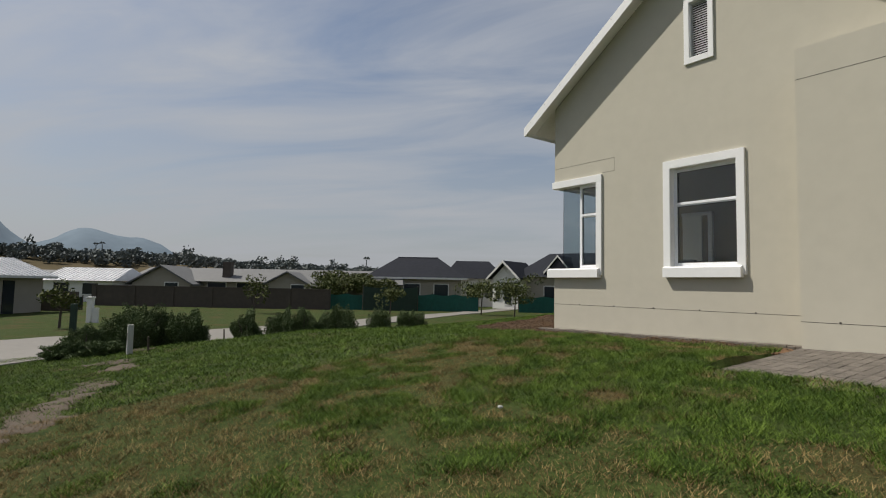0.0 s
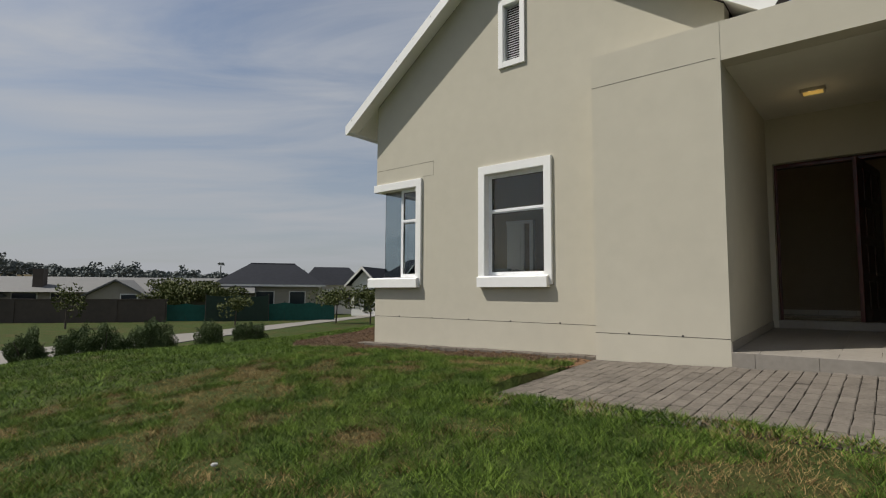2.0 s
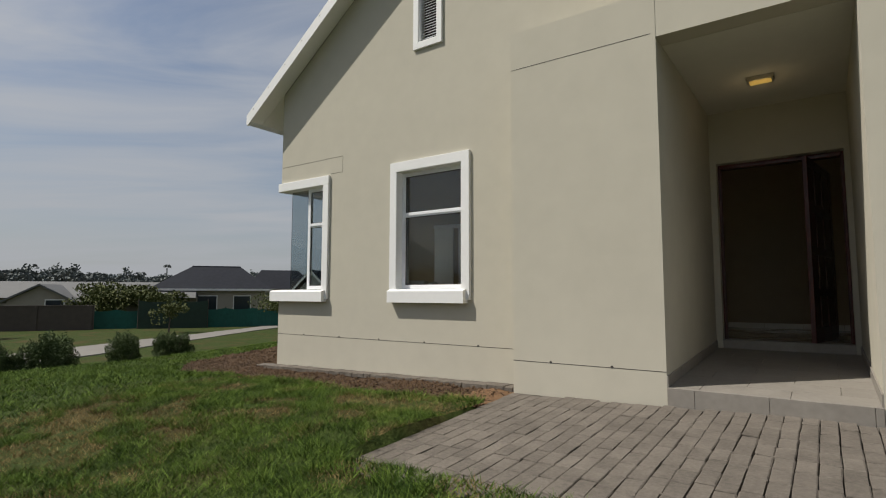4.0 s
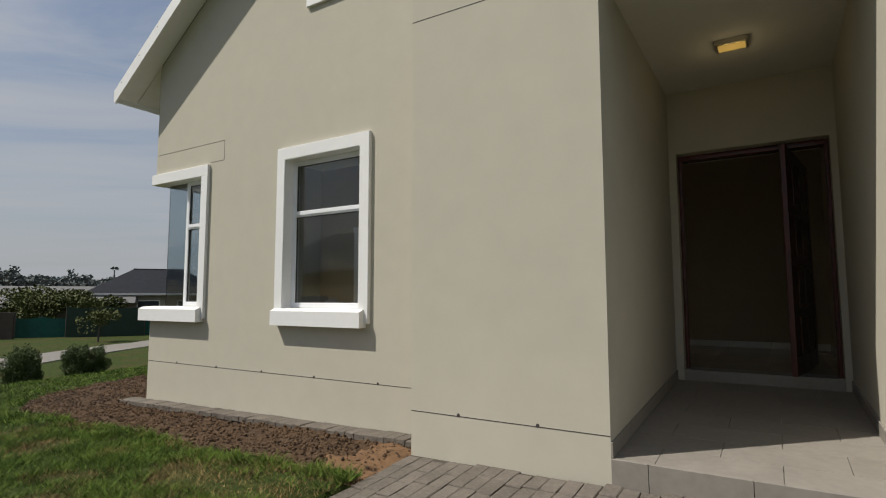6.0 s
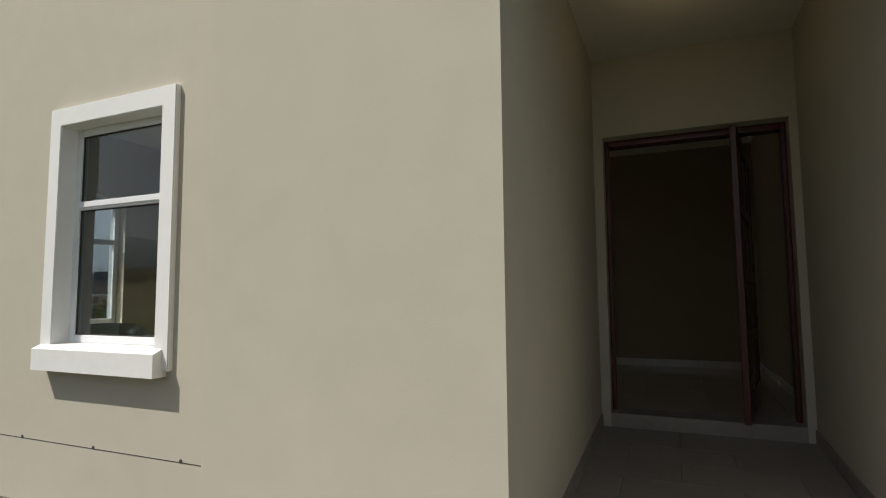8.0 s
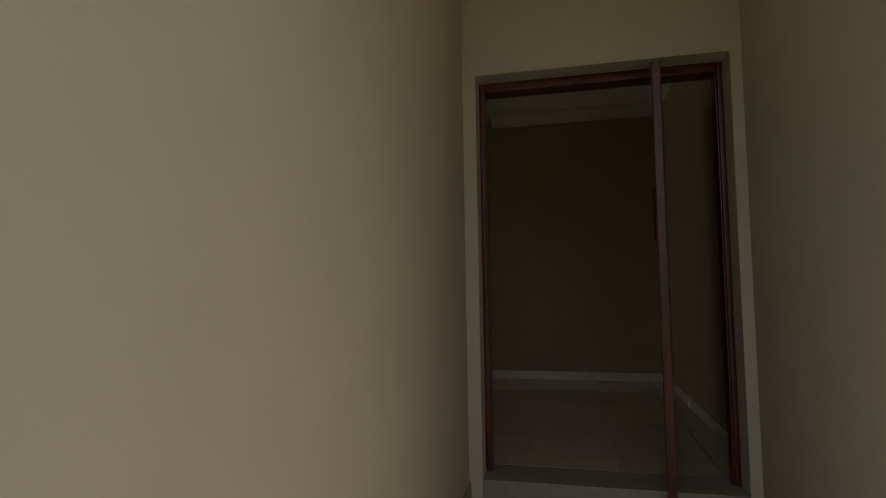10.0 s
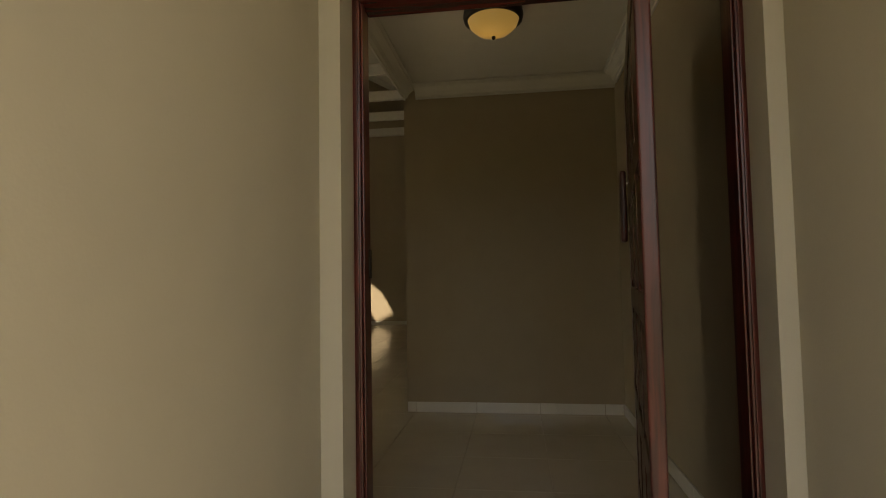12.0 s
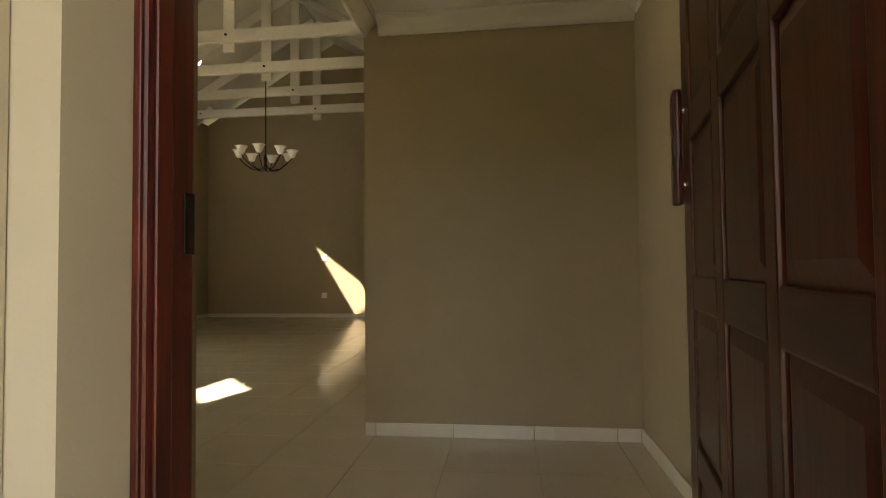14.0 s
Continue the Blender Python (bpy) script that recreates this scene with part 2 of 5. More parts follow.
BRIGHTROOF = mat("galvanised_roof", (0.62, 0.62, 0.62), 0.35, metal=0.4, spread=0.1, grain=2, bump=0.05)
PLASTER_FAR = mat("far_plaster", (0.3, 0.27, 0.22), 0.9, spread=0.08, grain=2, bump=0.1)
WHITE_FAR = mat("far_white_plaster", (0.72, 0.7, 0.66), 0.9, spread=0.05, grain=2, bump=0.1)
BROWNWALL = mat("brown_boundary_wall", (0.075, 0.06, 0.048), 0.9, spread=0.2, grain=3, stain=0.5, bump=0.2)
GREEN_NET = mat("green_shade_net", (0.012, 0.085, 0.065), 0.9, spread=0.25, grain=4, stain=0.8, bump=0.4, bump_scale=6)
GREEN_BOX = mat("dark_green_screen", (0.015, 0.035, 0.022), 0.8, spread=0.2, grain=4, bump=0.2)
FARGLASS = mat("far_window_glass", (0.02, 0.025, 0.03), 0.1, bump=0)
# Blue air haze over the mountains is painted into this colour.
HILL = mat("haze_tinted_mountain", (0.145, 0.182, 0.215), 1.0, spread=0.12, grain=0.02, stain=0.006, bump=0, spec=0)
FIELD = mat("far_field", (0.1, 0.083, 0.052), 1.0, spread=0.3, grain=0.2, stain=0.03, bump=0, spec=0)
BARK = mat("bark", (0.07, 0.055, 0.042), 0.9, spread=0.3, grain=60, bump=0.6)
CONC = mat("pale_post", (0.38, 0.38, 0.36), 0.8, spread=0.1, grain=30, bump=0.2)


def leaf_mat(name, a, b):
    m = mat(name, a, 0.75, spread=0.3, grain=6, stain=2.6, bump=0, tint=b, island=0.9, spec=0.18)
    return m


LEAF = leaf_mat("shrub_leaf", (0.045, 0.07, 0.025), (0.11, 0.145, 0.06))
LEAF_TREE = leaf_mat("tree_leaf", (0.04, 0.055, 0.015), (0.11, 0.12, 0.038))
# Paler, greyer leaf: the haze of distance is mixed into its colour.
LEAF_FAR = leaf_mat("haze_paled_leaf", (0.1, 0.118, 0.115), (0.15, 0.165, 0.155))


def ground_mat():
    m = bpy.data.materials.new("lawn")
    m.use_nodes = True
    n, l = m.node_tree.nodes, m.node_tree.links
    b = n["Principled BSDF"]
    b.inputs["Roughness"].default_value, b.inputs["Specular IOR Level"].default_value = 0.95, 0.1
    geo = n.new("ShaderNodeNewGeometry")
    def noise_tex(s, d=5):
        t = n.new("ShaderNodeTexNoise")
        t.inputs["Scale"].default_value, t.inputs["Detail"].default_value = s, d
        l.new(geo.outputs["Position"], t.inputs["Vector"])
        return t.outputs["Fac"]
    def ramp(v, a, ca, bb, cb):
        r = n.new("ShaderNodeValToRGB")
        r.color_ramp.elements[0].position, r.color_ramp.elements[0].color = a, (*ca, 1)
        r.color_ramp.elements[1].position, r.color_ramp.elements[1].color = bb, (*cb, 1)
        l.new(v, r.inputs[0])
        return r.outputs[0]
    green = ramp(noise_tex(18), 0.3, (0.024, 0.039, 0.009), 0.7, (0.06, 0.08, 0.02))
    dry = ramp(noise_tex(30), 0.3, (0.055, 0.034, 0.017), 0.7, (0.115, 0.08, 0.038))
    f = ramp(noise_tex(0.9, 6), 0.5, (0, 0, 0), 0.72, (0.8, 0.8, 0.8))
    mx = n.new("ShaderNodeMix"); mx.data_type = "RGBA"
    l.new(f, mx.inputs["Factor"]); l.new(green, mx.inputs["A"]); l.new(dry, mx.inputs["B"])
    l.new(mx.outputs["Result"], b.inputs["Base Color"])
    bp = n.new("ShaderNodeBump")
    bp.inputs["Strength"].default_value, bp.inputs["Distance"].default_value = 0.8, 0.03
    l.new(noise_tex(60), bp.inputs["Height"])
    l.new(bp.outputs[0], b.inputs["Normal"])
    return m


LAWN = ground_mat()
DIRT = mat("bare_dirt", (0.05, 0.036, 0.021), 0.95, spread=0.3, grain=20, stain=2, bump=0.8, bump_scale=40, tint=(0.095, 0.068, 0.042))

BLADE = leaf_mat("grass_blade", (0.02, 0.05, 0.004), (0.15, 0.225, 0.032))
BLADE_DRY = leaf_mat("dry_grass_blade", (0.085, 0.052, 0.02), (0.36, 0.26, 0.11))
SAND = mat("orange_sand", (0.098, 0.051, 0.022), 0.95, spread=0.3, grain=40, stain=4, bump=0.8, bump_scale=50, tint=(0.19, 0.105, 0.047))

# ---- ground ----
FLOOR = 0.572
PORCH = 0.35


def smooth(a, b, x):
    t = min(1.0, max(0.0, (x - a) / (b - a)))
    return t * t * (3 - 2 * t)


def height(x, y):
    """The lawn: level beside the house, falling towards the road, then flat."""
    near = 0.07 + 0.022 * min(x, 6.0) if x > 0 else 0.07 + 0.03 * x
    near += 0.085 * max(0.0, min(y + 0.2, 5.0)) * smooth(-9.0, -1.5, x) * (1 if x < 1 else 0)
    fall = max(0.0, -2.4 - y)
    near -= 0.118 * fall + 0.2 * smooth(0.8, -5.0, x)
    near = max(near, -1.2)
    d = smooth(-4.6, -12.5, x + 0.35 * max(0, -y - 2) - 0.3 * max(0, y))
    z = near * (1 - d) + -1.25 * d
    far = smooth(18, 40, max(abs(x), abs(y)))
    z = z * (1 - far) - 1.25 * far
    if -1.5 < x < 4.18 and -1.0 < y < 3.8:
        z -= 0.13
    if -2.7 < y < -0.4 and 4.2 < x < 8.6:
        z -= 0.09
    bump = 0.03 * noise.noise(Vector((x * 0.5, y * 0.5, 0))) + 0.015 * noise.noise(Vector((x * 1.7, y * 1.7, 3)))
    if x > -0.3 and y > -0.7:
        bump = 0
    return z + bump


def grid_axis(lo, hi, fine_lo, fine_hi, step):
    v, out = fine_lo, []
    while v <= fine_hi:
        out.append(v); v += step
    a, s = fine_lo, step
    left = []
    while a > lo:
        s *= 1.35; a -= s; left.append(max(a, lo))
    b, s, right = out[-1], step, []
    while b < hi:
        s *= 1.35; b += s; right.append(min(b, hi))
    return left[::-1] + out + right


gx, gy = grid_axis(-3000, 3000, -16, 10, 0.3), grid_axis(-3000, 3000, -12, 6, 0.3)
bm = bmesh.new()
rows = []
for y in gy:
    row = []
    for x in gx:
        z = height(x, y)
        if 0.05 < x < 12 and y > 0.05 or (4.4 < x < 8.4 and -2.5 < y <= 0.05):
            z = -0.4
        row.append(bm.verts.new((x, y, z)))
    rows.append(row)
for a, b in zip(rows, rows[1:]):
    for k in range(len(gx) - 1):
        f = bm.faces.new((a[k], a[k + 1], b[k + 1], b[k]))
        f.smooth = True
setting("ground", bm, LAWN, "patchy green and brown lawn sloping away", "ground")


def ribbon(name, pts, lift, material, label, category):
    """A strip laid on the ground through points (x, y, width)."""
    bm = bmesh.new()
    prev = None
    n = 80
    P = [Vector(p[:2]) for p in pts]
    lens = [0]
    for a, b in zip(P, P[1:]):
        lens.append(lens[-1] + (b - a).length)
    for i in range(n + 1):
        s = lens[-1] * i / n
        k = max(j for j in range(len(P) - 1) if lens[j] <= s + 1e-6)
        t = (s - lens[k]) / (lens[k + 1] - lens[k])
        c = P[k].lerp(P[k + 1], t)
        width = pts[k][2] + (pts[k + 1][2] - pts[k][2]) * t
        d = (P[min(k + 2, len(P) - 1)] - P[k]).normalized().lerp((P[k + 1] - P[k]).normalized(), 1 - t).normalized()
        nrm = Vector((-d.y, d.x))
        cur = []
        for e in (-0.5, -0.5, -0.25, 0, 0.25, 0.5, 0.5):
            q = c + nrm * width * e
            cur.append((q.x, q.y, height(q.x, q.y) + lift))
        cur[0] = (cur[0][0], cur[0][1], cur[0][2] - lift - 0.1)
        cur[-1] = (cur[-1][0], cur[-1][1], cur[-1][2] - lift - 0.1)
        cur = [bm.verts.new(v) for v in cur]
        if prev:
            for a in range(len(cur) - 1):
                bm.faces.new((prev[a], prev[a + 1], cur[a + 1], cur[a]))
        prev = cur
    bmesh.ops.recalc_face_normals(bm, faces=bm.faces)
    return setting(name, bm, material, label, category)


ribbon("road", [(-9.5, -23.4, 8), (-12.0, -8.5, 8), (-16.3, 0.2, 3.6), (-24.2, 15.3, 1.9), (-30.4, 27.6, 1.8), (-36.6, 42.7, 1.8)], 0.04, ASPHALT, "pale concrete estate road winding past shrubs", "road")

# ---- the house: outer walls ----
RAKE = 0.715
EAVE_L, PEAK, EAVE_R, EAVE_Z = -0.53, 2.735, 6.0, 3.86
XC = -0.03                            # the house corner


def roof_z(x):
    return EAVE_Z + RAKE * (x - EAVE_L) if x < PEAK else EAVE_Z + RAKE * (EAVE_R - x)


W2 = (2.275, 3.25, 1.156, 2.636)     # clear opening of the square window
W1 = (XC, 0.925, 1.156, 2.636)       # corner window
LV = (2.60, 2.89, 4.245, 5.10)       # louvre
PX0, PY0 = 4.172, -0.525             # left edge and face of the entrance block
bm = bmesh.new()
slab(bm, [[(XC, -0.4), (PX0, -0.4), (PX0, roof_z(PX0) - 0.086), (PEAK, roof_z(PEAK) - 0.086), (XC, roof_z(XC) - 0.086), (XC, W1[3]), (W1[1], W1[3]), (W1[1], W1[2]), (XC, W1[2])],
          rect(W2[0], W2[1], W2[2], W2[3]), rect(*LV)], on_y(0), 0.23)
slab(bm, [[(PX0, 3.67), (5.5, 3.67), (5.5, roof_z(5.5) - 0.1), (PX0, roof_z(PX0) - 0.1)]], on_y(0), 0.23)
wall_front = setting("wall_front", bm, STUCCO, "beige plastered gable wall with white-framed windows", "wall")
bm = bmesh.new()
slab(bm, [[(0.232, -0.4), (2.6, -0.4), (2.6, 4.05), (0.232, 4.05), (0.232, W1[3]), (1.98, W1[3]), (1.98, W1[2]), (0.232, W1[2])]], on_x(XC + 0.001), 0.23)
setting("wall_side", bm, STUCCO, "beige plastered side wall of the gable room", "wall")

# entrance block with a straight passage to the door
L, R, DY = 5.552, 6.903, 1.92        # side walls of the passage, face of the door wall
TOP, SOFFIT = 3.685, 3.272
setting("wall_porch_left", box(PX0, L, PY0, DY, -0.4, TOP - 0.003), STUCCO, "plain beige plastered entrance pier", "wall")
setting("wall_porch_right", box(R, 9.0, PY0, DY, -0.4, TOP - 0.003), STUCCO, "plain beige plastered entrance pier", "wall")
setting("beam_porch", box(L, R, PY0 + 0.003, PY0 + 0.22, SOFFIT, TOP - 0.003), STUCCO, "beige plastered lintel over the entrance", "beam")
setting("ceiling_porch", box(L, R, PY0 + 0.221, DY, SOFFIT - 0.002, SOFFIT + 0.12), CEIL, "smooth cream porch ceiling", "ceiling")
setting("roof_porch", box(PX0 + 0.01, 8.99, PY0 + 0.01, 5.0, TOP - 0.06, TOP - 0.005), STUCCO, "flat porch roof slab", "roof")

# door wall: plaster outside, paint inside
DX0, DX1, DZ1 = 5.62, 6.852, 2.658
outer = [(4.85, -0.4), (DX0, -0.4), (DX0, DZ1), (DX1, DZ1), (DX1, -0.4), (9.0, -0.4), (9.0, 3.6), (5.23, 3.6), (5.23, 5.25), (4.85, 5.45)]
bm = bmesh.new()
slab(bm, [outer], on_y(DY + 0.003), 0.13, 0)
slab(bm, [outer], on_y(DY + 0.134), 0.12, 1)
setting("wall_door", bm, [STUCCO, INNER], "painted wall holding the entrance door", "wall")
LF = 2.6                              # the front room ends and the living room begins
bm = bmesh.new()
slab(bm, [[(-0.88, -0.4), (4.85, -0.4), (4.85, 5.45), (2.34, 6.88), (-0.88, 5.05)]], on_y(LF), 0.2)
setting("wall_living_front", bm, INNER, "painted wall between front room and living room", "wall")
setting("wall_return", box(4.851, 5.05, DY + 0.256, 3.15, 0.2, 5.3), INNER, "painted return wall beside the entrance", "wall")

# ---- roof over the gable room ----
bm = bmesh.new()
O = 0.28
for sx in (-1, 1):
    xe, xr = (EAVE_L, PEAK) if sx < 0 else (EAVE_R, PEAK)
    ze, zr = EAVE_Z, roof_z(PEAK)
    y0, y1 = -O + 0.03, 2.6
    lo = [(xe, y0, ze - 0.06), (xr, y0, zr - 0.06), (xr, y1, zr - 0.06), (xe, y1, ze - 0.06)]
    v = [bm.verts.new(p) for p in lo]
    w = [bm.verts.new((p[0], p[1], p[2] + 0.05)) for p in lo]
    bm.faces.new(v); bm.faces.new(w)
    for k in range(4):
        bm.faces.new((v[k], v[(k + 1) % 4], w[(k + 1) % 4], w[k]))
bmesh.ops.recalc_face_normals(bm, faces=bm.faces)
roof_front = setting("roof_front", bm, TINROOF, "pitched grey metal roof over the gable", "roof")
for sx in (-1, 1):
    xe, xr = (EAVE_L - 0.02, PEAK) if sx < 0 else (EAVE_R + 0.02, PEAK)
    ze, zr = EAVE_Z + 0.012, roof_z(PEAK) + 0.012
    bm = bmesh.new()
    slab(bm, [[(xe, ze), (xr, zr), (xr, zr - 0.18), (xe, ze - 0.18)]], on_y(-O), 0.026)
    part("bargeboard", bm, WHITE, roof_front, "white painted bargeboard")
    bm = bmesh.new()
    slab(bm, [[(xe, ze - 0.09), (xr, zr - 0.09), (xr, zr - 0.1), (xe, ze - 0.1)]], on_y(-O + 0.028), O - 0.03)
    part("soffit", bm, WHITE, roof_front)
    xw = XC if sx < 0 else 5.5
    bm = bmesh.new()
    zw = ze + RAKE * abs(xw - xe)
    slab(bm, [[(xe, ze - 0.09), (xw, zw - 0.09), (xw, zw - 0.1), (xe, ze - 0.1)]], on_y(0.002), 2.59)
    part("eave_soffit", bm, WHITE, roof_front)
    bm = box(min(xe, xe + 0.02 * sx), max(xe, xe + 0.02 * sx), -O, 2.6, ze - 0.16, ze - 0.01)
    part("fascia", bm, WHITE, roof_front, "white painted fascia board")
    for k in range(9):
        t = (k + 0.4) / 9
        bm = tube(bmesh.new(), (xe + (xr - xe) * t, -O - 0.002, ze + (zr - ze) * t - 0.045), (xe + (xr - xe) * t, -O + 0.01, ze + (zr - ze) * t - 0.045), 0.007, n=8)
        part("screw", bm, IRON, roof_front)
bm = tube(bmesh.new(), (6.08, -O - 0.02, 3.78), (6.08, 1.9, 3.78), 0.06, n=14)
part("gutter", bm, IRON, roof_front, "dark metal gutter")

# ---- floors ----
setting("floor_porch_base", box(L - 0.1, R + 0.1, PY0 + 0.02, DY, -0.3, PORCH - 0.012), GROUT, "cement bed under the porch tiles", "floor")
setting("floor_hall_base", box(-0.68, 7.1, DY + 0.257, 13.0, 0.2, FLOOR - 0.008), GROUT, "grouted bed under the hall tiles", "floor")
setting("floor_room", box(0.2, PX0, 0.23, LF, 0.19, FLOOR - 0.02), TILE_IN, "tiled floor of the front room", "floor")

# ---- hall and living room ----
HB, HX0, HX1, HC = 4.786, 5.23, 6.975, 3.305
HY = DY + 0.255                      # inner face of the door wall
setting("wall_hall_right", box(HX1, HX1 + 0.2, HY, HB + 0.2, 0.2, HC), INNER, "dull beige painted hall wall", "wall")
setting("wall_hall_back", box(HX0, HX1, HB, HB + 0.22, 0.2, HC + 0.1), INNER, "plain taupe painted hall wall", "wall")
bm = bmesh.new()
slab(bm, [[(HX0, HY), (HX1, HY), (HX1, HB), (HX0, HB)]], on_z(HC), 0.1)
setting("ceiling_hall", bm, CEIL, "smooth cream hall ceiling", "ceiling")
setting("wall_bulkhead", box(HX0 - 0.002, HX0 + 0.12, HY, HB, HC + 0.101, 5.25), INNER, "painted bulkhead above the hall opening", "wall")
LX0, LX1, LY1, LP = -0.68, 5.23, 13.0, 5.0
setting("wall_living_right", box(LX1, LX1 + 0.2, HB + 0.22, LY1, 0.2, LP), INNER, "taupe painted living room wall", "wall")
RIDGE = 2.34
SL = 0.57
bm = bmesh.new()
slab(bm, [[(LX0 - 0.2, 0.2), (LX1 + 0.2, 0.2), (LX1 + 0.2, LP), (RIDGE, LP + SL * (LX1 + 0.2 - RIDGE)), (LX0 - 0.2, LP - 0.1)]], on_y(LY1), 0.22)
setting("wall_living_end", bm, INNER, "tall taupe painted gable-end wall", "wall")

# living room: left wall with added glazing, sloping ceilings with added roof openings
bm = bmesh.new()
slab(bm, [rect(LF, LY1, 0.2, LP), rect(3.0, 6.6, FLOOR, 2.7)], on_x(LX0 - 0.2), 0.2)
setting("wall_living_left", bm, INNER, "taupe painted living room wall", "wall")


def on_slope(side):
    x_e = LX0 - 0.2 if side < 0 else LX1 + 0.2
    return lambda u, v, w: Vector((RIDGE + side * u, v, LP + SL * (abs(x_e - RIDGE) - u) * 1.0 - 0.0 + w))


span_l, span_r = RIDGE - (LX0 - 0.2), LX1 + 0.2 - RIDGE
bm = bmesh.new()
slab(bm, [[(0, LF), (span_l, LF), (span_l, LY1 + 0.3), (0, LY1 + 0.3)], *SUN_OPENINGS], on_slope(-1), 0.1)
slab(bm, [[(0, LF), (span_r, LF), (span_r, LY1 + 0.3), (0, LY1 + 0.3)]], on_slope(1), 0.1)
setting("ceiling_living", bm, CEIL, "cream boarded vaulted ceiling", "ceiling")

setting("wall_living_upper", box(LX1, LX1 + 0.2, HB, HB + 0.2, HC + 0.102, LP), INNER, "taupe painted wall above the hall", "wall")
# Unseen glazed doors, added to bring daylight into the living room.
for k, (ya, yb) in enumerate(((3.0, 6.6),)):
    ob = thing("window_%d" % (k + 3), "unseen white glazed doors added to let daylight in", "window", kind="structure")
    n = 3
    for i in range(n):
        a, b = ya + (yb - ya) * i / n, ya + (yb - ya) * (i + 1) / n
        for q in ((a, a + 0.06, FLOOR, 2.7), (b - 0.06, b, FLOOR, 2.7), (a + 0.06, b - 0.06, 2.62, 2.7), (a + 0.06, b - 0.06, FLOOR, FLOOR + 0.1)):
            part("window_frame", box(LX0 - 0.12, LX0 - 0.06, *q), ALU, ob)
        p = part("pane", box(LX0 - 0.095, LX0 - 0.09, a + 0.06, b - 0.06, FLOOR + 0.1, 2.62), GLASS, ob)
        p.visible_shadow = False
    # Area lamp added at the opening as fill for the sky's light.
    ld = bpy.data.lights.new("window_daylight", "AREA")
    ld.shape, ld.size, ld.size_y, ld.energy, ld.color = "RECTANGLE", yb - ya, 2.1, FILL_LIGHT, (0.95, 0.97, 1.0)
    new("window_daylight", ld).matrix_world = look((LX0 - 0.15, (ya + yb) / 2, 1.65), (3.0, (ya + yb) / 2, 1.3))
# panes of the added roof openings, tinted to dim the sun patches
for loop in SUN_OPENINGS:
    place = on_slope(-1)
    ob = thing("window_roof", "added roof opening shaped to throw the sun patches", "window", kind="structure")
    bm = bmesh.new()
    c = (sum(p[0] for p in loop) / len(loop), sum(p[1] for p in loop) / len(loop))
    slab(bm, [loop], lambda u, v, w: place(u, v, 0.07 + w), 0.006)
    part("pane", bm, ROOF_GLASS, ob, "tinted pane added to dim the sun patches")

# ---- roof trusses ----
def beam(bm, a, b, wide, tall):
    a, b = Vector(a), Vector(b)
    d = (b - a).normalized()
    up = Vector((0, 1, 0)).cross(d) if abs(d.y) < 0.9 else Vector((0, 0, 1))
    side = Vector((0, 1, 0))
    vs = []
    for p in (a, b):
        for s1, s2 in ((-1, -1), (1, -1), (1, 1), (-1, 1)):
            vs.append(bm.verts.new(p + side * s1 * wide / 2 + up * s2 * tall / 2))
    for q in ((3, 2, 1, 0), (4, 5, 6, 7), (0, 1, 5, 4), (1, 2, 6, 5), (2, 3, 7, 6), (3, 0, 4, 7)):
        bm.faces.new([vs[i] for i in q])
    bmesh.ops.recalc_face_normals(bm, faces=bm.faces)
    bmesh.ops.bevel(bm, geom=bm.edges[:], offset=0.006, segments=1, affect="EDGES")
    return bm


truss = thing("roof_truss", "whitewashed timber roof truss with bolted king post", "roof truss", Matrix.Identity(4), "trusses of the vaulted room")
apex = LP + SL * span_l
ct = 4.9
part("tie_beam", beam(bmesh.new(), (LX0, 0, ct), (LX1, 0, ct), 0.07, 0.17), TRUSS, truss)
part("king_post", beam(bmesh.new(), (RIDGE, 0.072, ct - 0.2), (RIDGE, 0.072, apex - 0.12), 0.06, 0.17), TRUSS, truss)
for sd in (-1, 1):
    xe = LX0 if sd < 0 else LX1
    ze = apex - SL * abs(xe - RIDGE)
    part("rafter", beam(bmesh.new(), (xe, 0.0, ze - 0.11), (RIDGE + 0.02 * sd, 0.0, apex - 0.13), 0.06, 0.19), TRUSS, truss)
    part("knee_brace", beam(bmesh.new(), (xe + 0.02 * -sd, 0.072, ct - 0.42), (xe - sd * 0.75, 0.072, ct + 0.14), 0.055, 0.14), TRUSS, truss)
for bxp in (RIDGE, LX0 + 0.55, LX1 - 0.55):
    part("bolt", tube(bmesh.new(), (bxp, -0.05, ct + 0.01), (bxp, 0.0, ct + 0.01), 0.018, n=10), IRON, truss)
truss.matrix_basis = pose(0, 11.8, 0)
for yy in (10.65, 9.48, 8.3, 7.12, 5.95):
    copy_thing(truss, pose(0, yy, 0))

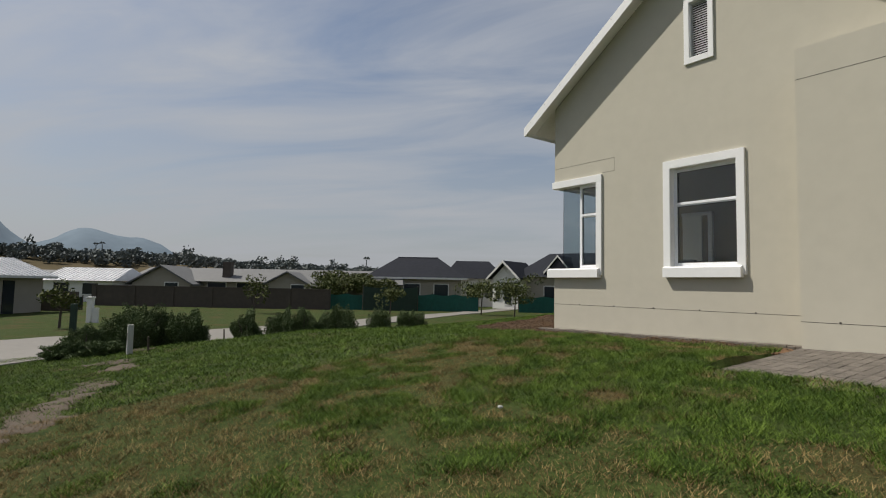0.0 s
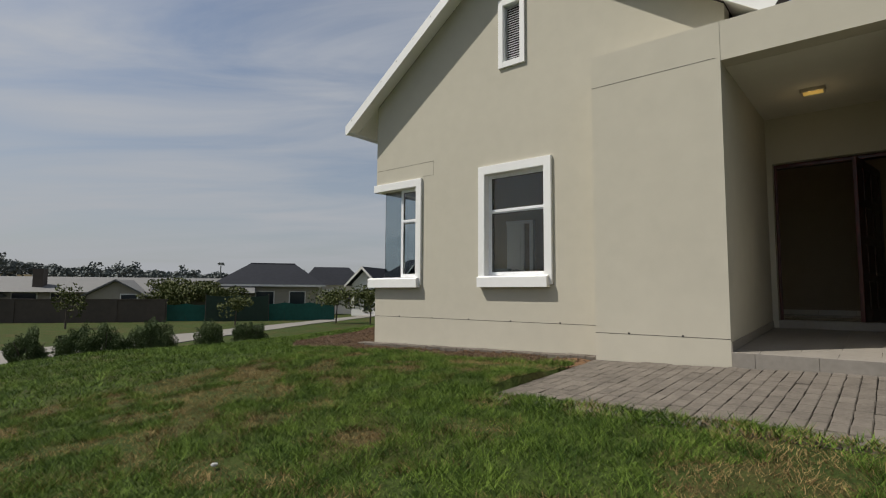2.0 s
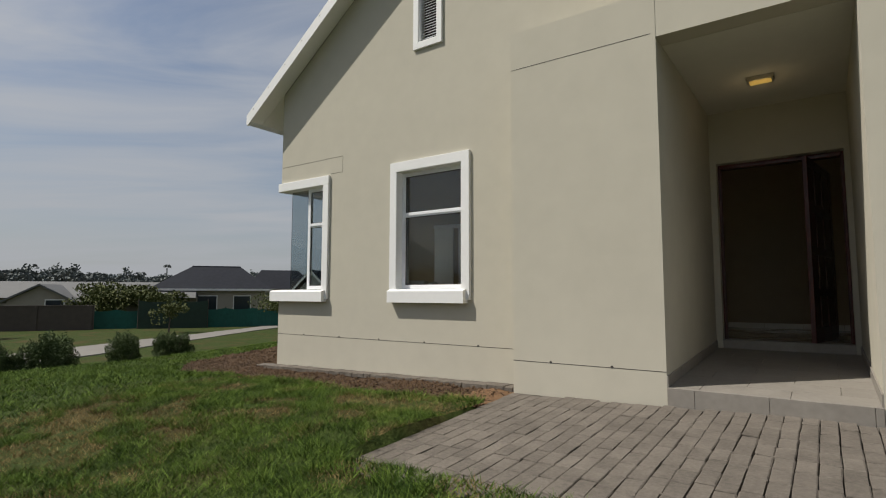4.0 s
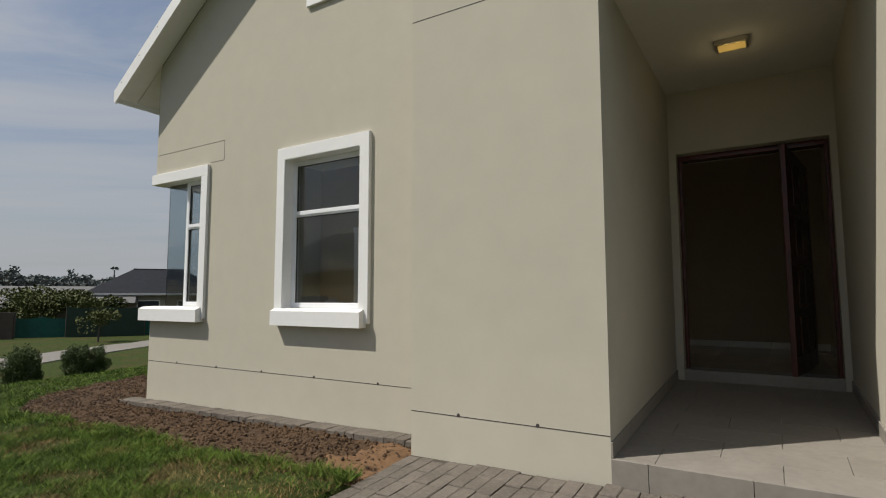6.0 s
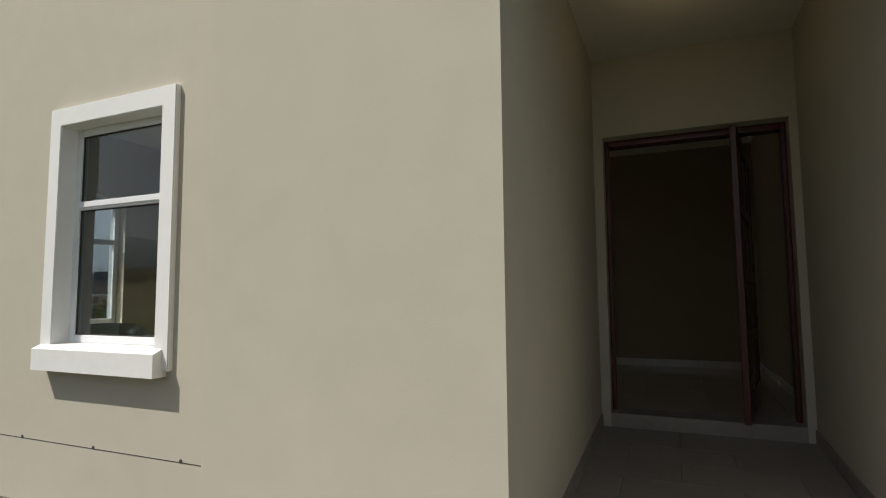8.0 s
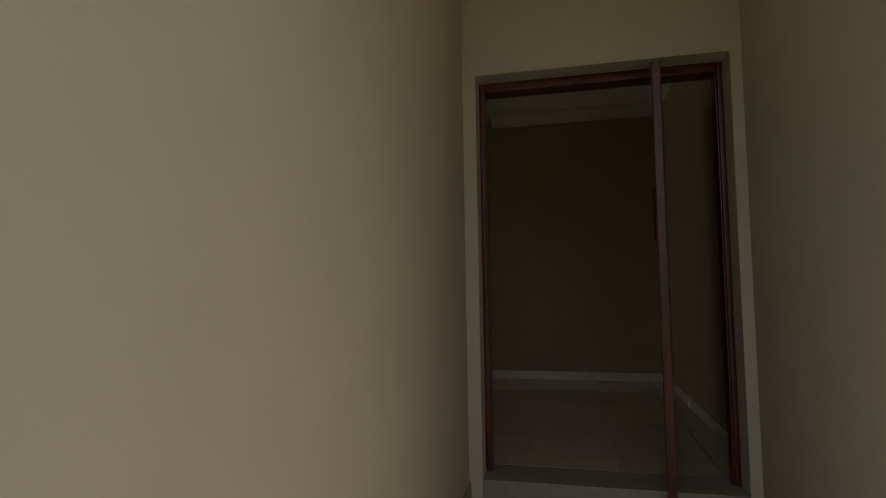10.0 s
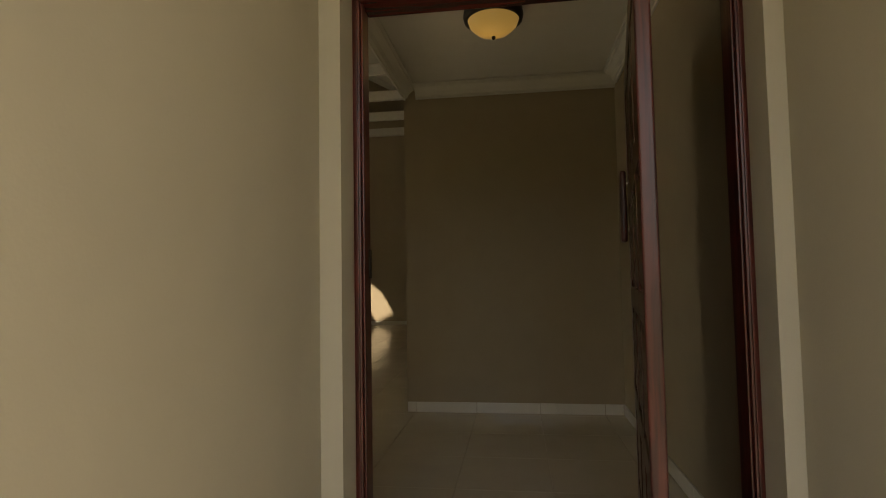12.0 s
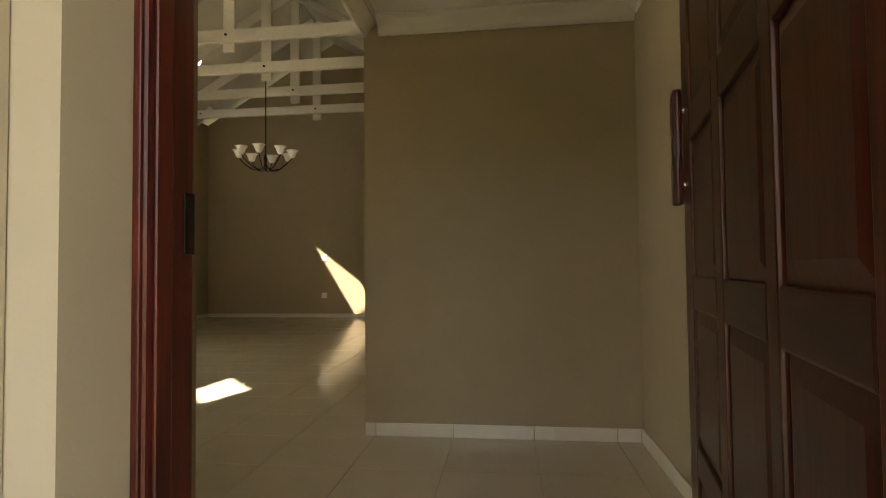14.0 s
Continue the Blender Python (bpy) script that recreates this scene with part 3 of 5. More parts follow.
# ---- chandelier ----
ch = thing("chandelier", "dark iron chandelier with eight white glass shades", "chandelier", pose(RIDGE - 0.02, 9.55, 3.39))
drop = 4.70 - 3.39
part("chain", tube(bmesh.new(), (0, 0, 0.1), (0, 0, drop), 0.01, n=8), IRON, ch)
part("stem", lathe(bmesh.new(), [(0.0, -0.16), (0.02, -0.14), (0.035, -0.08), (0.02, -0.02), (0.03, 0.05), (0.012, 0.12), (0.0, 0.13)], 14), IRON, ch)
SHADE = lamp_mat("frosted_shade", (0.8, 0.8, 0.76), 0.0)
for k in range(8):
    a = 2 * math.pi * k / 8 + 0.2
    r = 0.42
    bm = bmesh.new()
    pts = [(0.02, -0.08), (0.1, -0.14), (0.22, -0.12), (0.35, -0.02), (r, 0.06)]
    for (r0, z0), (r1, z1) in zip(pts, pts[1:]):
        tube(bm, (r0 * math.cos(a), r0 * math.sin(a), z0), (r1 * math.cos(a), r1 * math.sin(a), z1), 0.009, n=6)
    part("arm", bm, IRON, ch)
    bm = lathe(bmesh.new(), [(0.02, 0.06), (0.045, 0.08), (0.06, 0.12), (0.075, 0.16), (0.1, 0.185), (0.094, 0.187), (0.07, 0.163), (0.052, 0.12)], 16, (r * math.cos(a), r * math.sin(a), 0))
    part("shade", bm, SHADE, ch, "flared white glass shade")

# ---- hall ceiling lamp ----
dome = thing("ceiling_lamp", "amber glass bowl lamp in a dark ring", "ceiling lamp", pose(6.045, 3.58, HC))
AMBER = lamp_mat("amber_glass", (0.72, 0.47, 0.14), 0.05)
part("bowl", lathe(bmesh.new(), [(0.0, -0.155), (0.05, -0.15), (0.1, -0.13), (0.145, -0.09), (0.16, -0.045), (0.16, -0.03)], 28), AMBER, dome, "lit amber glass bowl")
part("ring", lathe(bmesh.new(), [(0.158, -0.06), (0.178, -0.06), (0.185, -0.03), (0.18, 0.0), (0.0, 0.0)], 28), IRON, dome)
part("finial", lathe(bmesh.new(), [(0.0, -0.18), (0.012, -0.172), (0.012, -0.158), (0.0, -0.15)], 12), IRON, dome)
ld = bpy.data.lights.new("hall_bulb", "POINT")
ld.energy, ld.color, ld.shadow_soft_size = HALL_BULB, (1.0, 0.72, 0.38), 0.12
new("hall_bulb", ld).location = (6.045, 3.58, HC - 0.3)

# ---- porch ceiling lamp ----
pl = thing("porch_lamp", "square ceiling lamp with glowing yellow bulbs", "ceiling lamp", pose(6.19, 0.985, SOFFIT - 0.002) @ Matrix.Scale(0.85, 4))
bm = bmesh.new()
slab(bm, [rect(-0.14, 0.14, -0.1, 0.1), rect(-0.115, 0.115, -0.075, 0.075)], on_z(-0.045), 0.045)
part("rim", bm, BRASS, pl)
part("back_plate", box(-0.115, 0.115, -0.075, 0.075, -0.012, -0.002), BRASS, pl)
BULB = lamp_mat("yellow_bulb", (1.0, 0.72, 0.2), 2.0)
for bxp in (-0.05, 0.05):
    bm = bmesh.new()
    bmesh.ops.create_uvsphere(bm, u_segments=12, v_segments=8, radius=0.02, matrix=Matrix.Translation((bxp, 0, -0.024)))
    part("bulb", bm, BULB, pl, "glowing yellow bulb")
p = part("cover", box(-0.113, 0.113, -0.073, 0.073, -0.05, -0.046), lamp_mat("amber_cover", (0.8, 0.56, 0.16), 0.22), pl, "textured amber glass cover")
ld = bpy.data.lights.new("porch_bulb", "POINT")
ld.energy, ld.color, ld.shadow_soft_size = PORCH_BULB, (1.0, 0.74, 0.4), 0.1
new("porch_bulb", ld).location = (6.19, 0.985, 3.1)

# ---- cornice, skirting, switches ----
def cornice(a, b, inward):
    """A coved cornice from a to b under the hall ceiling."""
    a, b, n = Vector((*a, HC)), Vector((*b, HC)), Vector((*inward, 0))
    prof = [(0, -0.11), (0.012, -0.11), (0.016, -0.095), (0.03, -0.09), (0.045, -0.06), (0.075, -0.035), (0.085, -0.03), (0.09, -0.014), (0.105, -0.012), (0.105, -0.001), (0, -0.001)]
    bm = bmesh.new()
    rings = [[bm.verts.new(p + n * u + Vector((0, 0, v))) for u, v in prof] for p in (a, b)]
    m = len(prof)
    for k in range(m):
        bm.faces.new((rings[0][k], rings[0][(k + 1) % m], rings[1][(k + 1) % m], rings[1][k]))
    bm.faces.new(rings[0]); bm.faces.new(rings[1][::-1])
    bmesh.ops.recalc_face_normals(bm, faces=bm.faces)
    return bm


setting("trim_cornice_back", cornice((HX0 + 0.105, HB - 0.001), (HX1, HB - 0.001), (0, -1)), CEIL, "cream moulded plaster cornice", "cornice")
setting("trim_cornice_right", cornice((HX1 - 0.001, HY + 0.005), (HX1 - 0.001, HB - 0.106), (-1, 0)), CEIL, "cream moulded plaster cornice", "cornice")
setting("trim_cornice_left", cornice((HX0 + 0.001, HY + 0.005), (HX0 + 0.001, HB - 0.001), (1, 0)), CEIL, "cream moulded plaster cornice", "cornice")


def skirting(name, start, end, normal, joints):
    ob = thing(name, "cream tiled skirting", "skirting", kind="structure")
    a, b, n = Vector(start), Vector(end), Vector(normal)
    L = (b - a).length
    cuts = [0] + [j for j in joints if 0 < j < L] + [L]
    for s, e in zip(cuts, cuts[1:]):
        p, q = a.lerp(b, (s + 0.002) / L), a.lerp(b, (e - 0.002) / L)
        xs = sorted((p.x, q.x, (p + n * 0.012).x, (q + n * 0.012).x))
        ys = sorted((p.y, q.y, (p + n * 0.012).y, (q + n * 0.012).y))
        part("skirting_tile", box(xs[0], xs[-1], ys[0], ys[-1], FLOOR, FLOOR + 0.083, 0.003), SKIRT, ob)
    return ob


skirting("baseboard_back", (HX0, HB - 0.001), (HX1 - 0.014, HB - 0.001), (0, -1), [0.07, 0.573, 1.083, 1.59])
skirting("baseboard_right", (HX1 - 0.001, HY + 0.015), (HX1 - 0.001, HB - 0.001), (-1, 0), [0.4, 0.91, 1.42, 1.93, 2.44])
skirting("baseboard_end", (LX0, LY1 - 0.001), (LX1, LY1 - 0.001), (0, -1), [0.51 * k for k in range(1, 11)])
skirting("baseboard_left", (LX0 + 0.001, 6.7), (LX0 + 0.001, LY1 - 0.02), (1, 0), [0.51 * k for k in range(1, 16)])
for nm, lab, zc, hh in (("light_switch", "white square wall light switch", 1.905, 0.07), ("wall_socket", "white square wall socket", 1.058, 0.06)):
    ob = thing(nm, lab, nm.replace("_", " "), pose(2.09, LY1, zc))
    part("plate", box(-0.06, 0.06, -0.012, -0.001, -hh, hh, 0.004), ALU, ob)
    part("rocker", box(-0.025, 0.025, -0.018, -0.0125, -0.035, 0.035, 0.003), WHITE, ob)

# ---- windows ----
def casement(win, x0, x1, z0, z1, yf, transom, label=""):
    """A white aluminium frame with a transom and two panes, its face at yf."""
    w, d = 0.05, 0.05
    for nm, q in (("window_frame", (x0, x0 + w, z0, z1)), ("window_frame", (x1 - w, x1, z0, z1)), ("window_frame", (x0 + w, x1 - w, z1 - w, z1)), ("window_frame", (x0 + w, x1 - w, z0, z0 + w)), ("transom", (x0 + w, x1 - w, transom - 0.03, transom + 0.03))):
        part(nm, box(q[0], q[1], yf, yf + d, q[2], q[3], 0.004), ALU, win)
    part("transom_bead", box(x0 + w, x1 - w, yf - 0.012, yf - 0.001, transom - 0.012, transom + 0.028, 0.003), ALU, win)
    for a, b in ((z0 + w, transom - 0.03), (transom + 0.03, z1 - w)):
        part("pane", box(x0 + w, x1 - w, yf + 0.022, yf + 0.026, a, b), GLASS, win)
        bm = bmesh.new()
        slab(bm, [rect(x0 + w, x1 - w, a, b), rect(x0 + w + 0.007, x1 - w - 0.007, a + 0.007, b - 0.007)], on_y(yf + 0.012), 0.009)
        part("gasket", bm, DARK, win, "thin black rubber gasket")


SB, SS, ST = 1.03, 0.995, 2.757      # foot of the surrounds, underside of the sills, top of the surrounds
win2 = thing("window_2", "white-framed casement window with a plaster surround", "window", kind="structure")
x0, x1, z0, z1 = W2
bm = bmesh.new()
slab(bm, [[(2.165, SB), (x0 + 0.005, SB), (x0 + 0.005, z1 - 0.005), (x1 - 0.005, z1 - 0.005), (x1 - 0.005, SB), (3.362, SB), (3.362, ST), (2.165, ST)]], on_y(-0.035), 0.135)
bmesh.ops.bevel(bm, geom=[e for e in bm.edges if len(e.link_faces) == 2 and e.calc_face_angle(0) > 0.5], offset=0.005, segments=2, affect="EDGES")
part("surround", bm, WHITE, win2, "white painted plaster surround")
SILL = [(-0.095, SS), (0.12, SS), (0.12, 1.162), (-0.04, 1.156), (-0.095, 1.132)]
bm = bmesh.new()
slab(bm, [SILL], lambda u, v, w: Vector((2.185 + w, u, v)), 1.13)
part("window_sill", bm, WHITE, win2, "thick white plastered sill")
casement(win2, x0 + 0.006, x1 - 0.006, z0 + 0.006, z1 - 0.006, 0.08, 2.09)

win1 = thing("window_1", "white corner window with a frameless glass corner", "window", kind="structure")
part("surround", box(XC - 0.035, 1.033, -0.034, 0.12, z1 - 0.005, ST, 0.006), WHITE, win1)
part("surround", box(0.92, 1.033, -0.035, 0.12, SB, z1 - 0.005, 0.006), WHITE, win1)
part("surround", box(XC - 0.035, XC + 0.12, 0.12, 2.09, z1, ST, 0.006), WHITE, win1)
part("surround", box(XC - 0.035, XC + 0.12, 1.975, 2.09, SB, z1, 0.006), WHITE, win1)
bm = bmesh.new()
slab(bm, [SILL], lambda u, v, w: Vector((XC - 0.095 + w, u, v)), 1.12)
part("window_sill", bm, WHITE, win1, "thick white plastered sill")
part("window_sill", box(XC - 0.09, XC + 0.15, 0.122, 2.06, 1.03, 1.156, 0.006), WHITE, win1)
casement(win1, 0.49, 0.92, z0 + 0.01, z1 - 0.006, 0.08, 2.09)
p = part("pane", box(0.085, 0.49, 0.12, 0.126, z0 + 0.007, z1 - 0.004), GLASS, win1)
p.visible_shadow = False
p = part("pane", box(0.075, 0.081, 0.12, 1.36, z0 + 0.007, z1 - 0.004), GLASS, win1)
p.visible_shadow = False

# the side of the corner window ends in a casement too
for nm, q in (("window_frame", (1.36, 1.41, z0, z1)), ("window_frame", (1.92, 1.97, z0, z1)), ("window_frame", (1.41, 1.92, z1 - 0.056, z1 - 0.006)), ("window_frame", (1.41, 1.92, z0 + 0.01, z0 + 0.06)), ("transom", (1.41, 1.92, 2.06, 2.12))):
    part(nm, box(0.05, 0.10, *q, 0.004), ALU, win1)
for a, b in ((z0 + 0.06, 2.06), (2.12, z1 - 0.056)):
    p = part("pane", box(0.072, 0.076, 1.41, 1.92, a, b), GLASS, win1)
    p.visible_shadow = False

# ---- louvre, grooves, weep holes ----
lv = thing("window_louvre", "white framed gable louvre", "louvre", kind="structure")
lx0, lx1, lz0, lz1 = LV
for q in ((2.525, lx0 + 0.004, 4.16, 5.185), (lx1 - 0.004, 2.965, 4.16, 5.185), (lx0 + 0.004, lx1 - 0.004, 4.16, lz0 + 0.004), (lx0 + 0.004, lx1 - 0.004, lz1 - 0.004, 5.185)):
    part("surround", box(q[0], q[1], -0.03, 0.1, q[2], q[3], 0.004), WHITE, lv)
for k in range(24):
    z = lz0 + 0.016 + k * 0.0355
    bm = bmesh.new()
    slab(bm, [[(0.03, z), (0.036, z), (0.07, z + 0.03), (0.064, z + 0.03)]], lambda u, v, w: Vector((lx0 + w, u, v)), lx1 - lx0)
    part("louvre_slat", bm, ALU, lv)
part("backing", box(lx0, lx1, 0.12, 0.14, lz0, lz1), DARK, lv)

# Nothing is cut: dark strips and plugs draw the shade of grooves and holes.
gr = thing("trim_grooves", "thin dark strips drawing the shade of plaster joints", "joint", kind="structure")
for q in ((XC, PX0, 0.516, 0.5205), (XC + 0.02, 1.272, 3.0, 3.0035), (1.033, 1.272, 2.778, 2.7815)):
    part("groove", box(q[0], q[1], -0.0015, 0.01, q[2], q[3]), DARK, gr)
part("groove", box(1.272, 1.2755, -0.0015, 0.01, 2.778, 3.0035), DARK, gr)
part("groove", box(PX0, L, PY0 - 0.0015, PY0 + 0.01, 0.470, 0.4745), DARK, gr)
part("groove", box(PX0, L - 0.045, PY0 - 0.0015, PY0 + 0.01, 3.306, 3.3105), DARK, gr)
for hx in (0.55, 1.26, 1.975, 2.70, 3.455):
    part("weep_hole", tube(bmesh.new(), (hx, -0.003, 0.526), (hx, 0.02, 0.526), 0.012, n=10), DARK, gr)
for hx in (4.553, 5.113):
    part("weep_hole", tube(bmesh.new(), (hx, PY0 - 0.003, 0.480), (hx, PY0 + 0.02, 0.480), 0.012, n=10), DARK, gr)
part("plaster_patch", box(4.108, 4.17, -0.004, 0.01, 3.12, 3.29, 0.0), PATCHED, gr, "pale plaster repair")

# ---- door frame and pivot door ----
door = thing("door_1", "dark mahogany pivot door standing open", "door", kind="structure")
FY0, FY1, JW = DY + 0.128, DY + 0.245, 0.026
part("jamb", box(DX0, DX0 + JW, FY0, FY1, FLOOR, DZ1, 0.006), MAHOG, door)
part("jamb", box(DX1 - JW, DX1, FY0, FY1, FLOOR, DZ1, 0.006), MAHOG, door)
part("door_head", box(DX0 + JW, DX1 - JW, FY0, FY1, DZ1 - 0.05, DZ1, 0.006), MAHOG_H, door)
for sx, xa in ((1, DX0 + JW), (-1, DX1 - JW)):
    part("door_stop", box(min(xa, xa + sx * 0.008), max(xa, xa + sx * 0.008), FY0 + 0.012, FY0 + 0.05, FLOOR, DZ1 - 0.05, 0.004), MAHOG, door)
    part("bead", box(min(xa - sx * 0.018, xa - sx * 0.007), max(xa - sx * 0.018, xa - sx * 0.007), FY0 - 0.006, FY0 + 0.01, FLOOR, DZ1 - 0.03, 0.003), MAHOG, door)
part("striker_plate", box(DX0 + JW + 0.0005, DX0 + JW + 0.004, FY0 + 0.085, FY0 + 0.112, 1.68, 1.78, 0.001), IRON, door, "steel striker plate")
part("threshold", box(DX0, DX1, DY + 0.003, FY1, PORCH, FLOOR + 0.004, 0.004), TILE_OUT, door, "tiled threshold")
# the leaf, laid out along y from its outer edge, then turned on its pivot
XA, XB, LEN = -0.022, 0.022, 1.215
leaf = part("door_leaf", box(XA + 0.012, XB - 0.012, 0.005, LEN - 0.005, FLOOR + 0.014, DZ1 - 0.058), MAHOG, door)
Z0, Z1 = FLOOR + 0.012, DZ1 - 0.056
stiles = ((0, 0.045), (0.325, 0.385), (0.69, 0.765), (1.085, LEN))
# The outer stile keeps the redder wood of the lit edge.
for a, b in stiles:
    part("stile", box(XA, XB, a, b, Z0, Z1, 0.006), MAHOG if a < 0.01 else MAHOG_SHADE, leaf)
cols = [(p[1], q[0]) for p, q in zip(stiles, stiles[1:])]
rails = ((Z0, Z0 + 0.16), (1.08, 1.165), (1.535, 1.625), (2.0, 2.09), (Z1 - 0.1, Z1))
for a, b in rails:
    for y0, y1 in cols:
        part("rail", box(XA, XB, y0, y1, a, b, 0.006), MAHOG_SHADE_Y, leaf)
for (_, a), (b, _) in zip(rails, rails[1:]):
    for y0, y1 in cols:
        for s, xs in ((-1, XA + 0.012), (1, XB - 0.012)):
            bm = bmesh.new()
            lo = [bm.verts.new((xs, y, z)) for y, z in rect(y0, y1, a, b)]
            hi = [bm.verts.new((xs + s * 0.009, y, z)) for y, z in rect(y0 + 0.035, y1 - 0.035, a + 0.035, b - 0.035)]
            bm.faces.new(hi)
            for k in range(4):
                bm.faces.new((lo[k], lo[(k + 1) % 4], hi[(k + 1) % 4], hi[k]))
            bmesh.ops.recalc_face_normals(bm, faces=bm.faces)
            part("panel", bm, MAHOG_SHADE, leaf)
bm = box(XA - 0.036, XA - 0.006, LEN - 0.065, LEN - 0.008, 1.83, 2.17, 0.012)
bmesh.ops.subdivide_edges(bm, edges=bm.edges[:], cuts=3, use_grid_fill=True)
for v in bm.verts:
    v.co.x += 0.005 * noise.noise(v.co * 40)
part("pull_handle", bm, MAHOG, leaf, "carved wooden pull handle")
for z in (1.89, 2.11):
    part("standoff", tube(bmesh.new(), (XA - 0.015, LEN - 0.036, z), (XA + 0.002, LEN - 0.036, z), 0.011, n=10), BRASS, leaf)
part("latch", box(-0.014, 0.012, LEN - 0.004, LEN + 0.014, 1.68, 1.72, 0.002), BRASS, leaf, "steel latch bolt")
leaf.matrix_basis = pose(6.499, 1.812, 0, 0, 0, -10.0)

# inner fittings of the front room: dark walls and a plain ceiling
setting("ceiling_room", box(0.2, PX0, 0.23, LF, 3.3, 3.38), CEIL, "plain ceiling of the front room", "ceiling")
setting("wall_room_right", box(3.95, PX0 - 0.002, 0.232, LF, 0.2, 3.3), INNER, "painted partition wall", "wall")

board = setting("sill_inside", box(1.97, 3.31, 0.232, 0.5, 1.155, 1.187, 0.004), WHITE, "white painted inside window board", "window board")
bx1 = thing("cardboard_box", "small flat grey box on the window board", "box", pose(2.31, 0.36, 1.187, 0, 0, 12))
part("body", box(-0.13, 0.13, -0.07, 0.07, 0, 0.06, 0.006), CONC, bx1)
part("lid", box(-0.134, 0.134, -0.074, 0.074, 0.06, 0.085, 0.005), CONC, bx1)
cl = thing("cloth", "crumpled pale grey cloth on the window board", "cloth", pose(2.55, 0.38, 1.187) @ Matrix.Scale(0.8, 4))
bm = bmesh.new()
bmesh.ops.create_uvsphere(bm, u_segments=18, v_segments=12, radius=1, matrix=Matrix.Diagonal((0.11, 0.07, 0.05, 1)))
for v in bm.verts:
    v.co += 0.025 * noise.noise_vector(v.co * 25)
    v.co.z = max(0.0, v.co.z + 0.03)
part("fabric", bm, CONC, cl)

# white inner door standing open in the front room
idr = thing("interior_door", "white panelled inner door standing open", "door", pose(1.12, 2.35, FLOOR, 0, 0, 6))
lf = part("leaf", box(0, 0.36, 0, 0.04, 0.005, 1.66, 0.004), WHITE, idr)
for a, b in ((0.12, 0.72), (0.84, 1.54)):
    part("panel", box(0.07, 0.29, -0.008, -0.001, a, b, 0.003), WHITE, lf)
part("frame_post", box(0.47, 0.55, 0.0, 0.08, 0.005, 1.66, 0.004), WHITE, idr)
part("frame_head", box(-0.02, 0.55, 0.0, 0.08, 1.662, 1.72, 0.004), WHITE, idr)

# ---- paving, planting bed and edging ----
def paving_z(x, y):
    return 0.17 + 0.028 * max(0.0, min(x, 6.4) - PX0) + 0.05 * (y - PY0)


pav = thing("paving", "grey concrete block paving in front of the porch", "paving", kind="structure")
bm = bmesh.new()
v = [bm.verts.new((x, y, paving_z(x, y) - 0.004)) for x, y in ((PX0, PY0 + 0.01), (PX0, -2.75), (8.5, -2.75), (8.5, PY0 + 0.01))]
w = [bm.verts.new((a.co.x, a.co.y, -0.3)) for a in v]
bm.faces.new(v); bm.faces.new(w)
for k in range(4):
    bm.faces.new((v[k], v[(k + 1) % 4], w[(k + 1) % 4], w[k]))
bmesh.ops.recalc_face_normals(bm, faces=bm.faces)
part("bedding", bm, JOINT, pav)
rng = random.Random(4)


def paver_mesh(name, a, b, h, jitter=0.0):
    bm = box(-a / 2, a / 2, -b / 2, b / 2, -h, 0)
    top = [e for e in bm.edges if all(abs(q.co.z) < 1e-6 for q in e.verts)]
    bmesh.ops.bevel(bm, geom=top, offset=0.005, segments=1, affect="EDGES")
    for q in bm.verts:
        q.co.x += rng.uniform(-1, 1) * jitter
        q.co.y += rng.uniform(-1, 1) * jitter
    me = bpy.data.meshes.new(name)
    bm.normal_update(); bm.to_mesh(me); bm.free()
    me.materials.append(PAVER)
    return me


kinds = [paver_mesh("paver", 0.0975, 0.197, 0.05, 0.0034) for _ in range(5)]
rest = bmesh.new()
count = 0
PX, PY = 0.1035, 0.2035
shift = [0.05 * rng.uniform(-1, 1) for _ in range(42)]
for i in range(42):
    for j in range(-1, 12):
        y = PY0 - PY * j - PY / 2 + shift[i]
        if y < -2.8 or y > PY0 - 0.05:
            continue
        x = PX0 + 0.05 + PX * i
        if x > 8.5:
            continue
        m = Matrix.Translation((x, y, paving_z(x, y) + rng.uniform(-0.002, 0.002))) @ pose(0, 0, 0, 2.4 + rng.uniform(-0.7, 0.7), rng.uniform(-0.7, 0.7), rng.uniform(-1.2, 1.2))
        if count < 300:
            ob = new("paver", rng.choice(kinds))
            ob.parent = pav
            ob.matrix_basis = m
            count += 1
        else:
            n0 = len(rest.verts)
            rest.from_mesh(rng.choice(kinds))
            rest.verts.ensure_lookup_table()
            for q in rest.verts[n0:]:
                q.co = m @ q.co
tagged(part("paver_field", rest, PAVER, pav), kind="stuff")

edge = thing("edging", "row of grey pavers edging the wall foot", "edging", kind="structure")
for k in range(45):
    x = -0.27 + k * 0.104
    if x > 4.1:
        break
    ob = new("paver", rng.choice(kinds))
    ob.parent = edge
    ob.matrix_basis = Matrix.Translation((x + 0.05, -0.103, 0.078 + 0.02 * x + rng.uniform(-0.004, 0.003))) @ pose(0, 0, 0, rng.uniform(-2, 1), rng.uniform(-1, 1), rng.uniform(-2, 2))


def in_bed(x, y):
    wob = 0.10 * noise.noise(Vector((x * 1.6, y * 1.6, 7))) + 0.03 * noise.noise(Vector((x * 7, y * 7, 2)))
    if y < 0:
        if x < 0:
            return (x / (1.95 + wob)) ** 2 + (y / (1.0 + wob)) ** 2 < 1
        return y > -1.02 + wob and x < PX0 + 0.01
    return -1.95 + wob < x < 0.02 and y < 3.6


